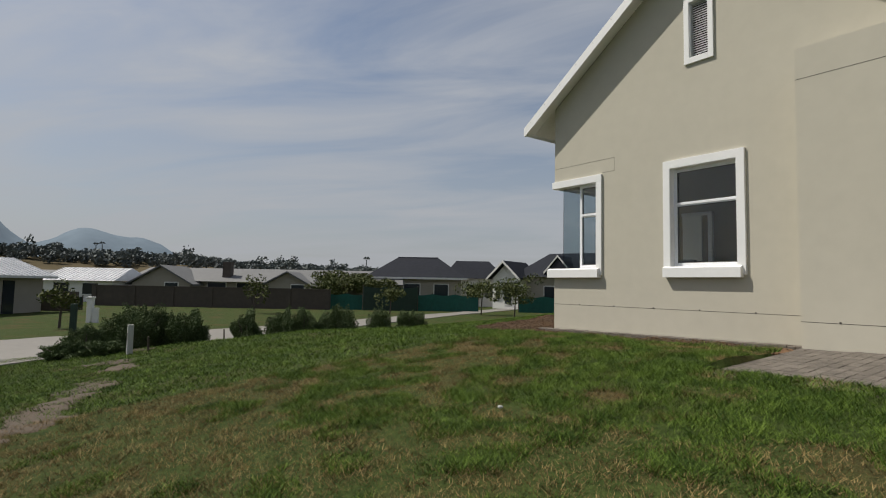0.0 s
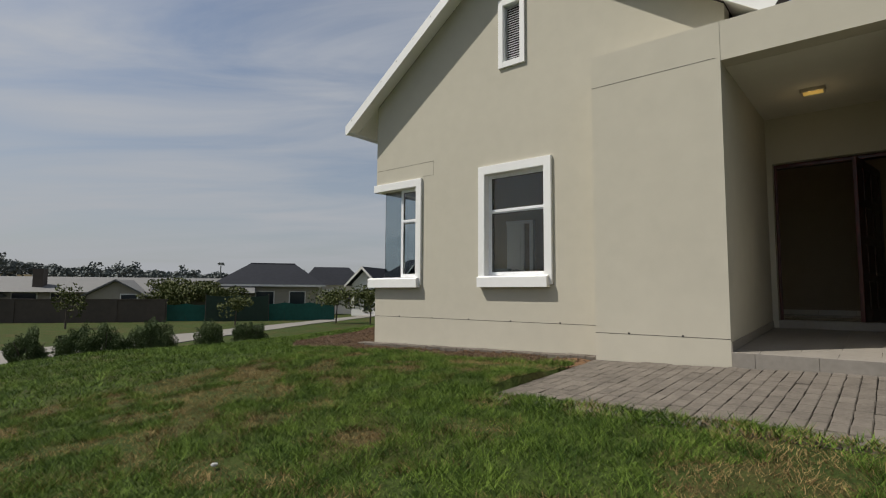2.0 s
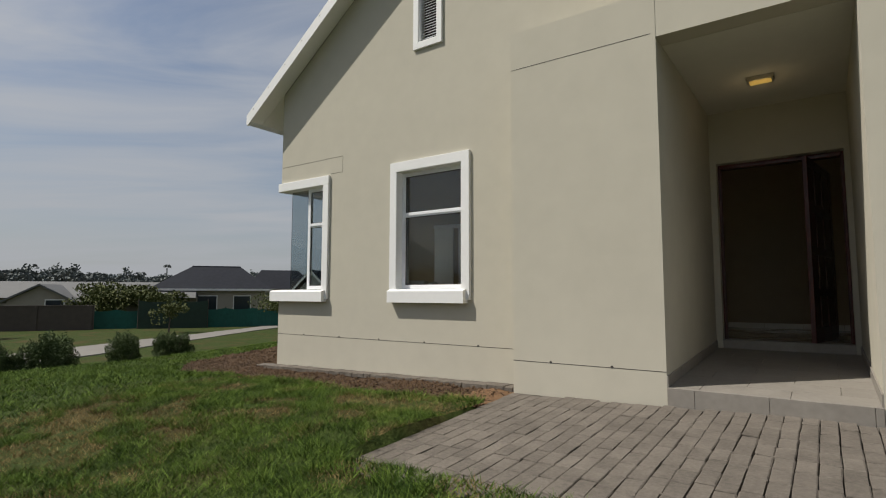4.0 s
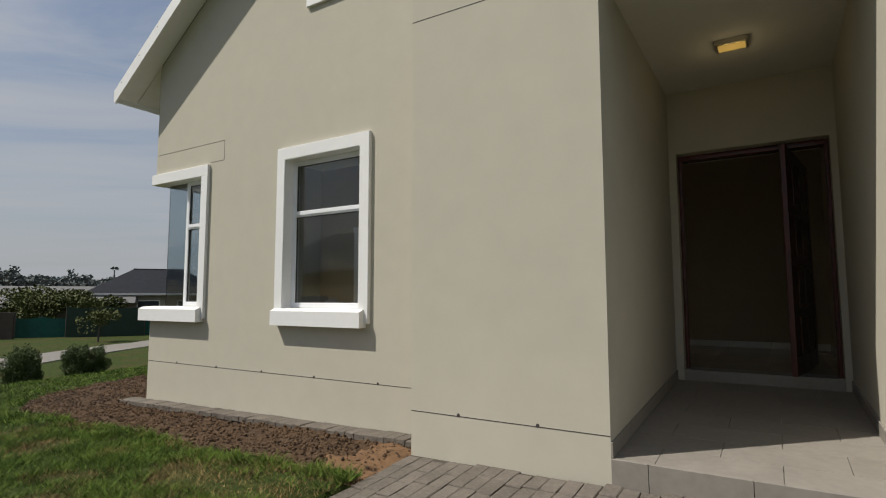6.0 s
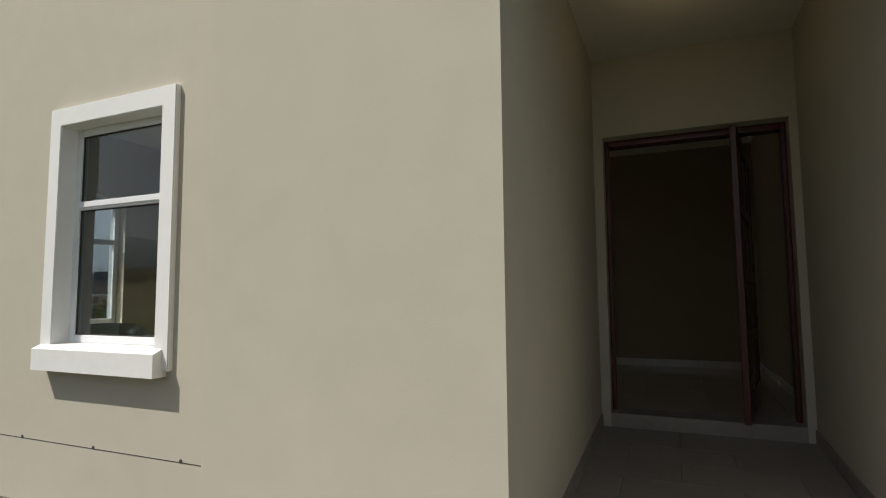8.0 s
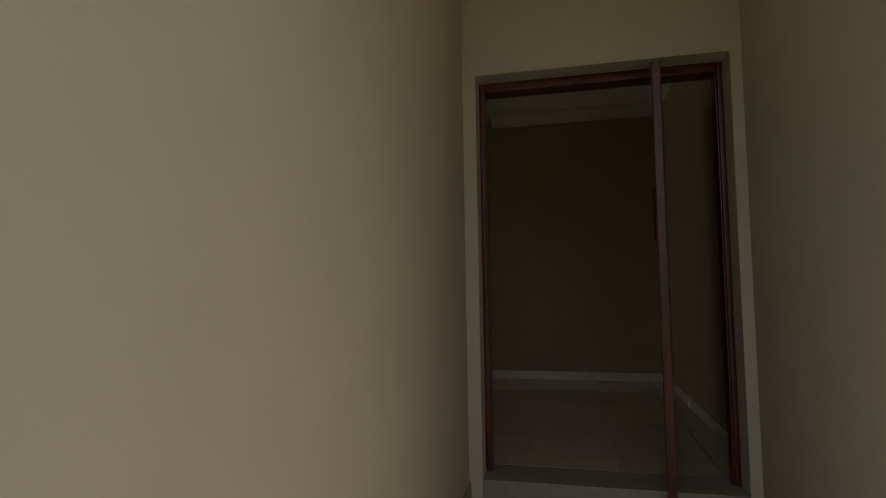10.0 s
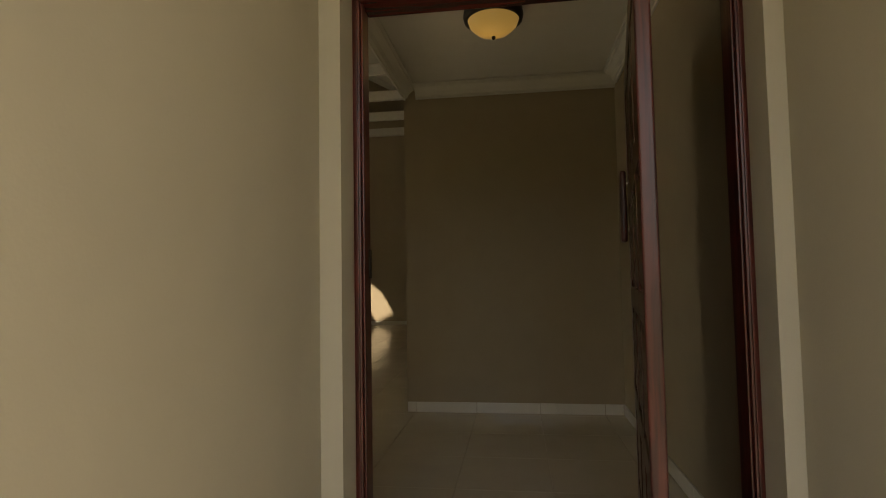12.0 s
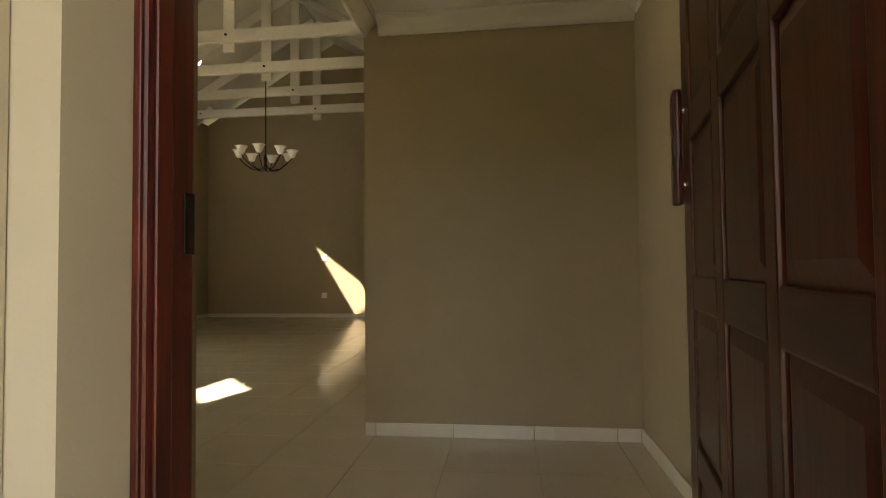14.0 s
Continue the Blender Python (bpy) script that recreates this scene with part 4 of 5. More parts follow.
def patch_mesh(x0, x1, y0, y1, step, inside, zf):
    bm = bmesh.new()
    vs = {}
    nx, ny = int((x1 - x0) / step), int((y1 - y0) / step)
    for i in range(nx):
        for j in range(ny):
            if not inside(x0 + (i + 0.5) * step, y0 + (j + 0.5) * step):
                continue
            q = []
            for a, b in ((i, j), (i + 1, j), (i + 1, j + 1), (i, j + 1)):
                if (a, b) not in vs:
                    x, y = x0 + a * step, y0 + b * step
                    vs[a, b] = bm.verts.new((x, y, zf(x, y)))
                q.append(vs[a, b])
            bm.faces.new(q).smooth = True
    for v in bm.verts:
        if v.is_boundary:
            v.co.z -= 0.05
    return bm


def soil_z(x, y):
    base = 0.032 + 0.02 * max(x, 0) + 0.03 * min(x, 0) + (0.085 * max(0.0, y + 0.2) if x < 0.1 else 0.0)
    if x < -1.4:
        base = max(base, height(x, y) + 0.045)
    return base + 0.05 * noise.noise(Vector((x * 2, y * 2, 1))) + 0.018 * noise.noise(Vector((x * 8, y * 8, 5))) + 0.015 * noise.noise(Vector((x * 19, y * 19, 9))) + 0.02 * noise.noise(Vector((x * 43, y * 43, 2)))


setting("bed_soil", patch_mesh(-2.4, 4.9, -1.25, 3.8, 0.026, in_bed, soil_z), SOIL, "freshly dug red-brown soil bed", "soil")
setting("bed_sand", patch_mesh(2.45, 4.4, -1.1, -0.18, 0.026, lambda x, y: in_bed(x, y) and x > 3.45 + 0.5 * noise.noise(Vector((x * 3, y * 3, 4))) + 0.35 * noise.noise(Vector((x * 9, y * 9, 4))) + 0.5 * abs(y + 0.5),
        lambda x, y: soil_z(x, y) + 0.012), SAND, "spilled orange building sand", "sand")


def lumps(name, n, spots, sizes, material, label):
    ico = bmesh.new()
    bmesh.ops.create_icosphere(ico, subdivisions=1, radius=1)
    vs, fs = [q.co.copy() for q in ico.verts], [[q.index for q in f.verts] for f in ico.faces]
    ico.free()
    verts, faces = [], []
    for _ in range(n):
        x, y, z = spots()
        r = rng.uniform(*sizes)
        m = Matrix.Translation((x, y, z + r * 0.2)) @ pose(0, 0, 0, rng.uniform(0, 360), rng.uniform(0, 360), 0) @ Matrix.Diagonal((r, r * rng.uniform(0.6, 1), r * rng.uniform(0.5, 0.9), 1))
        faces += [[k + len(verts) for k in f] for f in fs]
        verts += [m @ q for q in vs]
    me = bpy.data.meshes.new(name)
    me.from_pydata(verts, [], faces)
    me.materials.append(material)
    return tagged(new(name, me), label, "soil clods", kind="stuff")


def bed_spot():
    while True:
        x, y = rng.uniform(-2.1, 4.2), rng.uniform(-1.1, 2.0)
        if in_bed(x, y) and not (x > -0.2 and y > -0.2):
            return x, y, soil_z(x, y)


lumps("soil_clods", 15000, bed_spot, (0.004, 0.018), CLOD, "loose red-brown soil clods in the bed")

# ---- floor tiles ----
floor_tiles = thing("floor_hall", "glossy beige ceramic floor tiles", "floor", kind="structure")
S = 0.508


def tile_mesh(name, a, b, h, material):
    bm = box(-a / 2, a / 2, -b / 2, b / 2, -h, 0)
    top = [e for e in bm.edges if all(abs(q.co.z) < 1e-6 for q in e.verts)]
    bmesh.ops.bevel(bm, geom=top, offset=0.0015, segments=1, affect="EDGES")
    me = bpy.data.meshes.new(name)
    bm.normal_update(); bm.to_mesh(me); bm.free()
    me.materials.append(material)
    return me


tm = tile_mesh("tile", S - 0.0035, S - 0.0035, 0.007, TILE_IN)
for i in range(-12, 4):
    for j in range(0, 24):
        x, y = 5.803 - S / 2 + S * i, HY + 0.005 + S / 2 + S * j
        if x < LX0 - 0.2 or x > HX1 + 0.2 or y > LY1 + 0.2 or (x > LX1 + 0.2 and y > HB + 0.3):
            continue
        ob = new("tile", tm)
        ob.parent = floor_tiles
        ob.location = (x, y, FLOOR)
porch_tiles = thing("floor_porch", "matt grey-beige porch tiles with a tiled step", "floor", kind="structure")
tm = tile_mesh("tile", 0.597, 0.297, 0.011, TILE_OUT)
for j in range(9):
    y0, y1 = PY0 - 0.005 + 0.3 * j, min(PY0 - 0.005 + 0.3 * (j + 1), DY)
    cuts = [c for c in (L + 0.23 + 0.6 * k - (0.3 if j % 2 else 0.0) for k in range(4)) if L + 0.02 < c < R - 0.02]
    for a, b in zip([L] + cuts, cuts + [R]):
        part("tile", box(a + 0.0015, b - 0.0015, y0 + 0.0015, y1 - 0.0015, PORCH - 0.011, PORCH, 0.0015), TILE_OUT, porch_tiles)
for a, b in ((L + 0.002, L + 0.2), (L + 0.203, L + 0.7), (L + 0.703, R - 0.05), (R - 0.047, R - 0.002)):
    part("riser_tile", box(a, b, PY0 - 0.012, PY0 + 0.019, 0.05, PORCH + 0.001, 0.002), TILE_OUT, porch_tiles)
for xa, xb in ((L, L + 0.012), (R - 0.012, R)):
    for k in range(5):
        y0, y1 = PY0 + (DY - PY0) * k / 5, PY0 + (DY - PY0) * (k + 1) / 5
        part("skirting_tile", box(xa, xb, y0 + 0.002, y1 - 0.002, PORCH + 0.001, PORCH + 0.09, 0.002), TILE_OUT, porch_tiles)

# the porch floor climbs a little towards the door
porch_tiles.matrix_basis = Matrix.Translation((0, PY0, PORCH)) @ Matrix.Rotation(radians(3.0), 4, "X") @ Matrix.Translation((0, -PY0, -PORCH))

# ---- grass ----
def blades(name, n, box_xy, keep, material, label, hmin, hmax, width, seed):
    r = np.random.RandomState(seed)
    x0, x1, y0, y1 = box_xy
    xs, ys = r.uniform(x0, x1, n), r.uniform(y0, y1, n)
    sel = np.array([keep(x, y) for x, y in zip(xs, ys)])
    xs, ys = xs[sel], ys[sel]
    m = len(xs)
    zs = np.array([height(x, y) for x, y in zip(xs, ys)]) - 0.004
    a = r.uniform(0, 2 * np.pi, m)
    clump = np.array([noise.noise(Vector((x * 4.2, y * 4.2, 6.0))) + 0.6 * noise.noise(Vector((x * 11, y * 11, 1.0))) for x, y in zip(xs, ys)])
    h = r.uniform(hmin, hmax, m) * np.clip(1.0 + 0.9 * clump, 0.35, 2.0)
    lean = r.uniform(0.5, 1.7, m) * h
    la = r.uniform(0, 2 * np.pi, m)
    w = width * r.uniform(0.6, 1.4, m)
    co = np.zeros((m, 3, 3), np.float32)
    for k, s in ((0, -1), (1, 1)):
        co[:, k, 0] = xs + s * w * np.cos(a)
        co[:, k, 1] = ys + s * w * np.sin(a)
        co[:, k, 2] = zs
    co[:, 2, 0] = xs + lean * np.cos(la)
    co[:, 2, 1] = ys + lean * np.sin(la)
    co[:, 2, 2] = zs + h
    me = bpy.data.meshes.new(name)
    me.vertices.add(m * 3)
    me.vertices.foreach_set("co", co.ravel())
    me.loops.add(m * 3)
    me.loops.foreach_set("vertex_index", np.arange(m * 3, dtype=np.int32))
    me.polygons.add(m)
    me.polygons.foreach_set("loop_start", np.arange(0, m * 3, 3, dtype=np.int32))
    me.update(calc_edges=True)
    me.materials.append(material)
    return tagged(new(name, me), label, "grass", kind="stuff")


TRACK_A, TRACK_B = Vector((-5.9, -6.1)), Vector((0.7, -7.7))


def in_track(x, y, slim=0.0):
    """The worn strip of bare earth down to the road."""
    d = TRACK_B - TRACK_A
    t = max(-0.2, min(1.2, (Vector((x, y)) - TRACK_A).dot(d) / d.length_squared))
    q = TRACK_A + d * t
    return (Vector((x, y)) - q).length < 0.3 - slim + 0.75 * noise.noise(Vector((x * 1.1, y * 1.1, 8))) + 0.35 * noise.noise(Vector((x * 5, y * 5, 8)))


setting("bare_track", patch_mesh(-7.6, 2.2, -9.2, -4.6, 0.06, in_track, lambda x, y: height(x, y) + 0.012 + 0.012 * noise.noise(Vector((x * 9, y * 9, 2)))), DIRT, "worn strip of bare reddish earth", "bare earth")


def on_lawn(x, y):
    if -7.7 < x < 2.3 and y < -4.5 and in_track(x, y, 0.3):
        return False
    if -2.4 < x < 4.9 and y > -1.3 and in_bed(x, y):
        return False
    if y > PY0 and x > 0 or (x > PX0 - 0.01 and -2.75 < y and x < 8.5):
        return False
    return True


def dryness(x, y):
    return 0.75 * noise.noise(Vector((x * 0.7, y * 0.7, 11))) + 0.9 * noise.noise(Vector((x * 2.4, y * 2.4, 3))) + 0.13 * max(0, -y - 4.6) + 0.2 * smooth(3.0, -1.0, x) * smooth(-4.0, -6.0, y)


blades("grass", 560000, (0.5, 9.0, -8.2, -0.9), lambda x, y: on_lawn(x, y) and dryness(x, y) < 0.13, BLADE, "short patchy green lawn grass", 0.016, 0.055, 0.0025, 1)
blades("dry_grass", 330000, (0.5, 9.0, -8.2, -0.9), lambda x, y: on_lawn(x, y) and dryness(x, y) > -0.1, BLADE_DRY, "dry straw-brown lawn grass", 0.01, 0.038, 0.0024, 2)
blades("far_grass", 230000, (-9.5, 0.5, -9.5, 5.0), lambda x, y: on_lawn(x, y) and not (x > -0.1 and y > 0), BLADE, "short green lawn grass on the slope", 0.02, 0.055, 0.005, 3)
blades("grass_tufts", 5000, (4.1, 8.7, -3.0, -2.7), lambda x, y: on_lawn(x, y), BLADE, "longer grass along the paving edge", 0.02, 0.06, 0.004, 4)
blades("grass_tufts", 9000, (-1.8, 4.4, -1.4, -0.8), lambda x, y: on_lawn(x, y), BLADE, "longer grass along the soil bed", 0.02, 0.06, 0.004, 5)

stone = thing("stone", "small pale stone lying in the grass", "stone", pose(3.72, -4.75, height(3.72, -4.75)))
bm = bmesh.new()
bmesh.ops.create_icosphere(bm, subdivisions=2, radius=0.02, matrix=Matrix.Diagonal((1.2, 0.9, 0.6, 1)))
for v in bm.verts:
    v.co += 0.006 * noise.noise_vector(v.co * 40)
    v.co.z += 0.03
part("body", bm, CONC, stone)

# ---- beyond the lawn ----
EYE0 = Vector((6.71, -7.53))
AHEAD, SIDE = Vector((-0.8043, 0.5943)), Vector((0.5943, 0.8043))
DEPTH = 0.859


def far(s, d):
    """A place over the lawn: so far ahead of the start, and so far aside."""
    p = EYE0 + AHEAD * (d * DEPTH) + SIDE * (s * d)
    return p.x, p.y


def facing(s, d, turn=0.0):
    x, y = far(s, d)
    return pose(x, y, height(x, y), 0, 0, math.degrees(math.atan2(SIDE.y, SIDE.x)) + turn)


def crown(bm, centre, radii, n, size, r, hollow=0.35):
    """Many small leaf blades in an uneven cloud."""
    lumps_ = [(Vector((r.gauss(0, 0.5), r.gauss(0, 0.5), r.gauss(0, 0.45))), r.uniform(0.35, 0.65)) for _ in range(18)]
    for _ in range(n):
        c, q = r.choice(lumps_)
        d = Vector((r.gauss(0, 1), r.gauss(0, 1), r.gauss(0, 1))).normalized() * q * r.uniform(hollow, 1.0) ** 0.5
        p = c + d
        p = Vector((p.x * radii[0], p.y * radii[1], p.z * radii[2])) + Vector(centre)
        if p.z < 0.02:
            p.z = abs(p.z) * 0.5 + 0.02
        a = Vector((r.gauss(0, 1), r.gauss(0, 1), r.gauss(0, 1))).normalized()
        b = a.orthogonal().normalized()
        s = size * r.uniform(0.6, 1.3)
        v = [bm.verts.new(p + a * s), bm.verts.new(p + b * s * 0.45), bm.verts.new(p - a * s * 0.8), bm.verts.new(p - b * s * 0.45)]
        bm.faces.new(v)
    return bm


def dome(bm, radius, tall, n, size, r):
    """Leaves in a rounded, lumpy bush that stands on the ground."""
    seed = r.uniform(0, 50)
    for _ in range(n):
        a, u = r.uniform(0, 6.2832), r.random()
        d = Vector((math.cos(a) * math.sqrt(1 - u * u), math.sin(a) * math.sqrt(1 - u * u), u))
        q = (0.86 + 0.5 * noise.noise(d * 2.2 + Vector((seed, 0, 0))) + 0.22 * noise.noise(d * 6 + Vector((0, seed, 0)))) * r.uniform(0.35, 1.0) ** 0.4
        belly = 1.0 - 0.25 * (1 - u) ** 3
        p = Vector((d.x * q * radius * belly, d.y * q * radius * belly, 0.03 + d.z * q * tall * 0.97))
        t = (d + Vector((r.gauss(0, 0.8), r.gauss(0, 0.8), r.gauss(0, 0.8)))).normalized()
        b = t.orthogonal().normalized()
        s = size * r.uniform(0.6, 1.4)
        bm.faces.new([bm.verts.new(p + t * s), bm.verts.new(p + b * s * 0.42), bm.verts.new(p - t * s * 0.8), bm.verts.new(p - b * s * 0.42)])
    return bm


def shrub(s, d, wide, tall, seed, label="dense dark green shrub beside the road"):
    r = random.Random(seed)
    x, y = far(s, d)
    ob = thing("shrub", label, "shrub", pose(x, y, height(x, y) - 0.03), "shrubs along the road")
    bm = bmesh.new()
    for _ in range(7):
        a = r.uniform(0, 6.28)
        tube(bm, (0.04 * math.cos(a), 0.04 * math.sin(a), 0), (0.35 * wide * math.cos(a), 0.35 * wide * math.sin(a), tall * r.uniform(0.5, 0.8)), 0.02, 0.006, n=5)
    part("stems", bm, BARK, ob)
    part("leaves", dome(bmesh.new(), wide * 0.5, tall, int(15000 * max(0.7, wide * wide)), 0.023, r), LEAF, ob)
    return ob


for k, (s, d, w, h) in enumerate(((-0.565, 15.2, 1.35, 0.7), (-0.485, 15.3, 1.6, 1.1), (-0.405, 15.6, 1.25, 0.8), (-0.44, 15.9, 1.2, 1.0), (-0.311, 19.5, 1.15, 1.0), (-0.255, 20, 1.2, 1.05), (-0.222, 20.4, 1.2, 1.15), (-0.20, 21, 0.9, 0.85), (-0.165, 21.5, 1.35, 1.25), (-0.10, 25.5, 1.2, 1.2), (-0.05, 27.5, 1.5, 1.1), (-0.585, 13.9, 1.4, 0.36), (-0.535, 13.6, 1.0, 0.3))):
    shrub(s, d, w, h, 30 + k, "dense rounded dark green shrub beside the road" if h > 0.6 else "low straggling grey-green ground cover shrub")


def small_tree(s, d, tall, wide, seed, leaves=1500, label="young garden tree with a thin bare trunk", leaf=LEAF_TREE, size=0.09):
    r = random.Random(seed)
    x, y = far(s, d)
    ob = thing("tree", label, "tree", pose(x, y, height(x, y) - 0.03))
    bm = bmesh.new()
    tube(bm, (0, 0, 0), (0.05, 0.03, tall * 0.5), 0.055, 0.04, n=8)
    tube(bm, (0.05, 0.03, tall * 0.5), (0.0, 0.1, tall * 0.85), 0.04, 0.015, n=8)
    for k in range(6):
        a = k * 1.05 + r.uniform(-0.3, 0.3)
        z = tall * r.uniform(0.4, 0.65)
        tube(bm, (0.04, 0.03, z), (wide * 0.42 * math.cos(a), wide * 0.42 * math.sin(a), z + tall * 0.25), 0.022, 0.007, n=6)
    part("trunk", bm, BARK, ob)
    part("crown", crown(bmesh.new(), (0, 0, tall * 0.72), (wide * 0.5, wide * 0.5, tall * 0.3), leaves, size, r), leaf, ob)
    return ob


small_tree(0.06, 46, 2.6, 2.4, 61)
small_tree(0.113, 44, 2.5, 2.6, 62, 2200)
small_tree(-0.085, 45, 2.0, 1.6, 63, 900)
small_tree(-0.302, 42, 2.6, 1.6, 64, 700)
small_tree(-0.61, 26, 1.8, 1.3, 65, 500)
small_tree(-0.165, 62, 3.1, 5.5, 66, 5000, "broad yellow-green tree behind the fence", LEAF_TREE, 0.13)
small_tree(-0.125, 60, 2.8, 3.5, 67, 3500, "broad yellow-green tree behind the fence", LEAF_TREE, 0.13)

# pale marker post and stakes
x, y = far(-0.495, 13.2)
post = thing("marker_post", "pale concrete marker post in the verge", "post", pose(x, y, height(x, y) - 0.05))
bm = box(-0.055, 0.055, -0.055, 0.055, 0, 0.66, 0.012)
part("shaft", bm, CONC, post)
part("plate", box(-0.035, 0.035, -0.06, -0.0555, 0.34, 0.5, 0.001), DARK, post)
for s, d, h in ((-0.346, 19, 0.5), (-0.465, 13.6, 0.35)):
    x, y = far(s, d)
    st = thing("stake", "thin dark garden stake", "stake", pose(x, y, height(x, y) - 0.05, 3, 4, 0))
    part("shaft", tube(bmesh.new(), (0, 0, 0), (0, 0, h), 0.025, 0.02, n=8), BARK, st)
x, y = far(-0.562, 26)
gp = thing("gate_post", "white gatepost with a low wing", "post", facing(-0.562, 30))
part("pillar", box(-0.12, 0.12, -0.12, 0.12, -0.1, 1.15, 0.02), WHITE_FAR, gp)
part("cap", box(-0.15, 0.15, -0.15, 0.15, 1.15, 1.22, 0.02), WHITE_FAR, gp)
part("wing", box(0.12, 0.4, -0.06, 0.06, -0.1, 0.7, 0.02), WHITE_FAR, gp)
x, y = far(-0.588, 24)
up_ = thing("pole", "short dark green utility pole", "pole", facing(-0.588, 24))
part("shaft", box(-0.09, 0.09, -0.09, 0.09, -0.1, 1.1, 0.02), GREEN_BOX, up_)


# ---- houses ----
def hip(bm, x0, x1, y0, y1, z0, z1, inset):
    v = [bm.verts.new(p) for p in ((x0, y0, z0), (x1, y0, z0), (x1, y1, z0), (x0, y1, z0))]
    ym = (y0 + y1) / 2
    r = [bm.verts.new((x0 + inset, ym, z1)), bm.verts.new((x1 - inset, ym, z1))]
    bm.faces.new((v[0], v[1], r[1], r[0])); bm.faces.new((v[2], v[3], r[0], r[1]))
    bm.faces.new((v[1], v[2], r[1])); bm.faces.new((v[3], v[0], r[0]))
    bm.faces.new(v[::-1])
    bmesh.ops.recalc_face_normals(bm, faces=bm.faces)
    return bm


def gable(bm, x0, x1, y0, y1, z0, z1):
    """A roof whose ridge runs along y."""
    xm = (x0 + x1) / 2
    a = [bm.verts.new((x, y, z)) for y in (y0, y1) for x, z in ((x0, z0), (xm, z1), (x1, z0))]
    b = [bm.verts.new((q.co.x, q.co.y, q.co.z - 0.14)) for q in a]
    for t_ in (a, b):
        bm.faces.new((t_[0], t_[1], t_[4], t_[3])); bm.faces.new((t_[1], t_[2], t_[5], t_[4]))
    for i, j in ((0, 1), (1, 2), (3, 4), (4, 5), (0, 3), (2, 5)):
        bm.faces.new((a[i], a[j], b[j], b[i]))
    bmesh.ops.recalc_face_normals(bm, faces=bm.faces)
    return bm


def house_windows(ob, y, spots):
    for x, z, w, h in spots:
        f = part("window", box(x - w / 2 - 0.08, x + w / 2 + 0.08, y - 0.06, y - 0.001, z - 0.08, z + h + 0.08), WHITE_FAR, ob)
        part("pane", box(x - w / 2, x + w / 2, y - 0.07, y - 0.061, z, z + h), FARGLASS, f)


h1 = thing("house", "low house with a dark slate hipped roof", "house", facing(-0.045, 64))
part("wall", box(-4.6, 4.6, 0, 8, -0.3, 2.85), PLASTER_FAR, h1)
part("roof", hip(bmesh.new(), -5.2, 5.2, -0.6, 8.6, 2.85, 5.1, 3.0), SLATE, h1, "dark slate hipped roof")
part("wall", box(4.6, 9.0, 1.5, 7, -0.3, 2.9), WHITE_FAR, h1)
part("roof", hip(bmesh.new(), 2.6, 9.4, 1.0, 7.6, 2.9, 4.85, 1.6), SLATE, h1)
part("fascia", box(-5.25, 5.25, -0.64, -0.6, 2.7, 2.88), WHITE_FAR, h1)
part("finial", tube(bmesh.new(), (-2.2, 4, 5.05), (2.2, 4, 5.05), 0.12, n=8), SLATE, h1)
house_windows(h1, 0, ((-3.2, 0.9, 1.6, 1.3), (-0.4, 0.9, 1.6, 1.3), (2.6, 0.9, 1.4, 1.3)))
house_windows(h1, 1.5, ((6.0, 0.9, 1.4, 1.3), (7.8, 0.9, 1.0, 1.3)))

h2 = thing("house", "white house with slate roof and white gable trim", "house", facing(0.155, 58, -35))
part("wall", box(-5.2, 6.5, 1.2, 9, -0.3, 3.1), PLASTER_FAR, h2)
part("roof", hip(bmesh.new(), -3.6, 8.0, 0.6, 9.6, 3.1, 5.55, 2.2), SLATE, h2, "dark slate hipped roof")
part("wall", box(-4.9, -2.2, -0.4, 3, -0.3, 2.95), WHITE_FAR, h2, "white plastered gable wing")
part("roof", gable(bmesh.new(), -5.3, -1.8, -0.9, 4, 2.95, 4.6), SLATE, h2)
bm = bmesh.new()
slab(bm, [[(-4.9, 2.951), (-2.2, 2.951), (-3.55, 4.25)]], on_y(-0.4), 0.2)
part("gable_wall", bm, WHITE_FAR, h2, "white gable wall")
bm = bmesh.new()
slab(bm, [[(0.05, 3.5), (2.35, 3.5), (1.2, 4.8)]], on_y(1.0), 0.1)
part("gable_wall", bm, SLATE, h2)
for x0, x1 in ((-5.35, -3.55), (-1.75, -3.55)):
    bm = bmesh.new()
    slab(bm, [[(x0, 2.9), (x1, 4.62), (x1, 4.38), (x0, 2.68)]], on_y(-0.98), 0.07)
    part("bargeboard", bm, WHITE_FAR, h2, "white bargeboard")
for x0, x1 in ((-0.2, 1.2), (2.6, 1.2)):
    bm = bmesh.new()
    slab(bm, [[(x0, 3.55), (x1, 5.15), (x1, 4.98), (x0, 3.35)]], on_y(0.9), 0.07)
    part("dormer_trim", bm, WHITE_FAR, h2)
part("dormer_roof", gable(bmesh.new(), -0.3, 2.7, 0.95, 5, 3.5, 5.15), SLATE, h2)
house_windows(h2, -0.4, ((-3.2, 0.5, 0.7, 2.0), (-4.3, 0.9, 0.5, 1.2)))
house_windows(h2, 1.2, ((0.5, 0.9, 1.4, 1.3), (3.5, 0.9, 1.6, 1.3)))

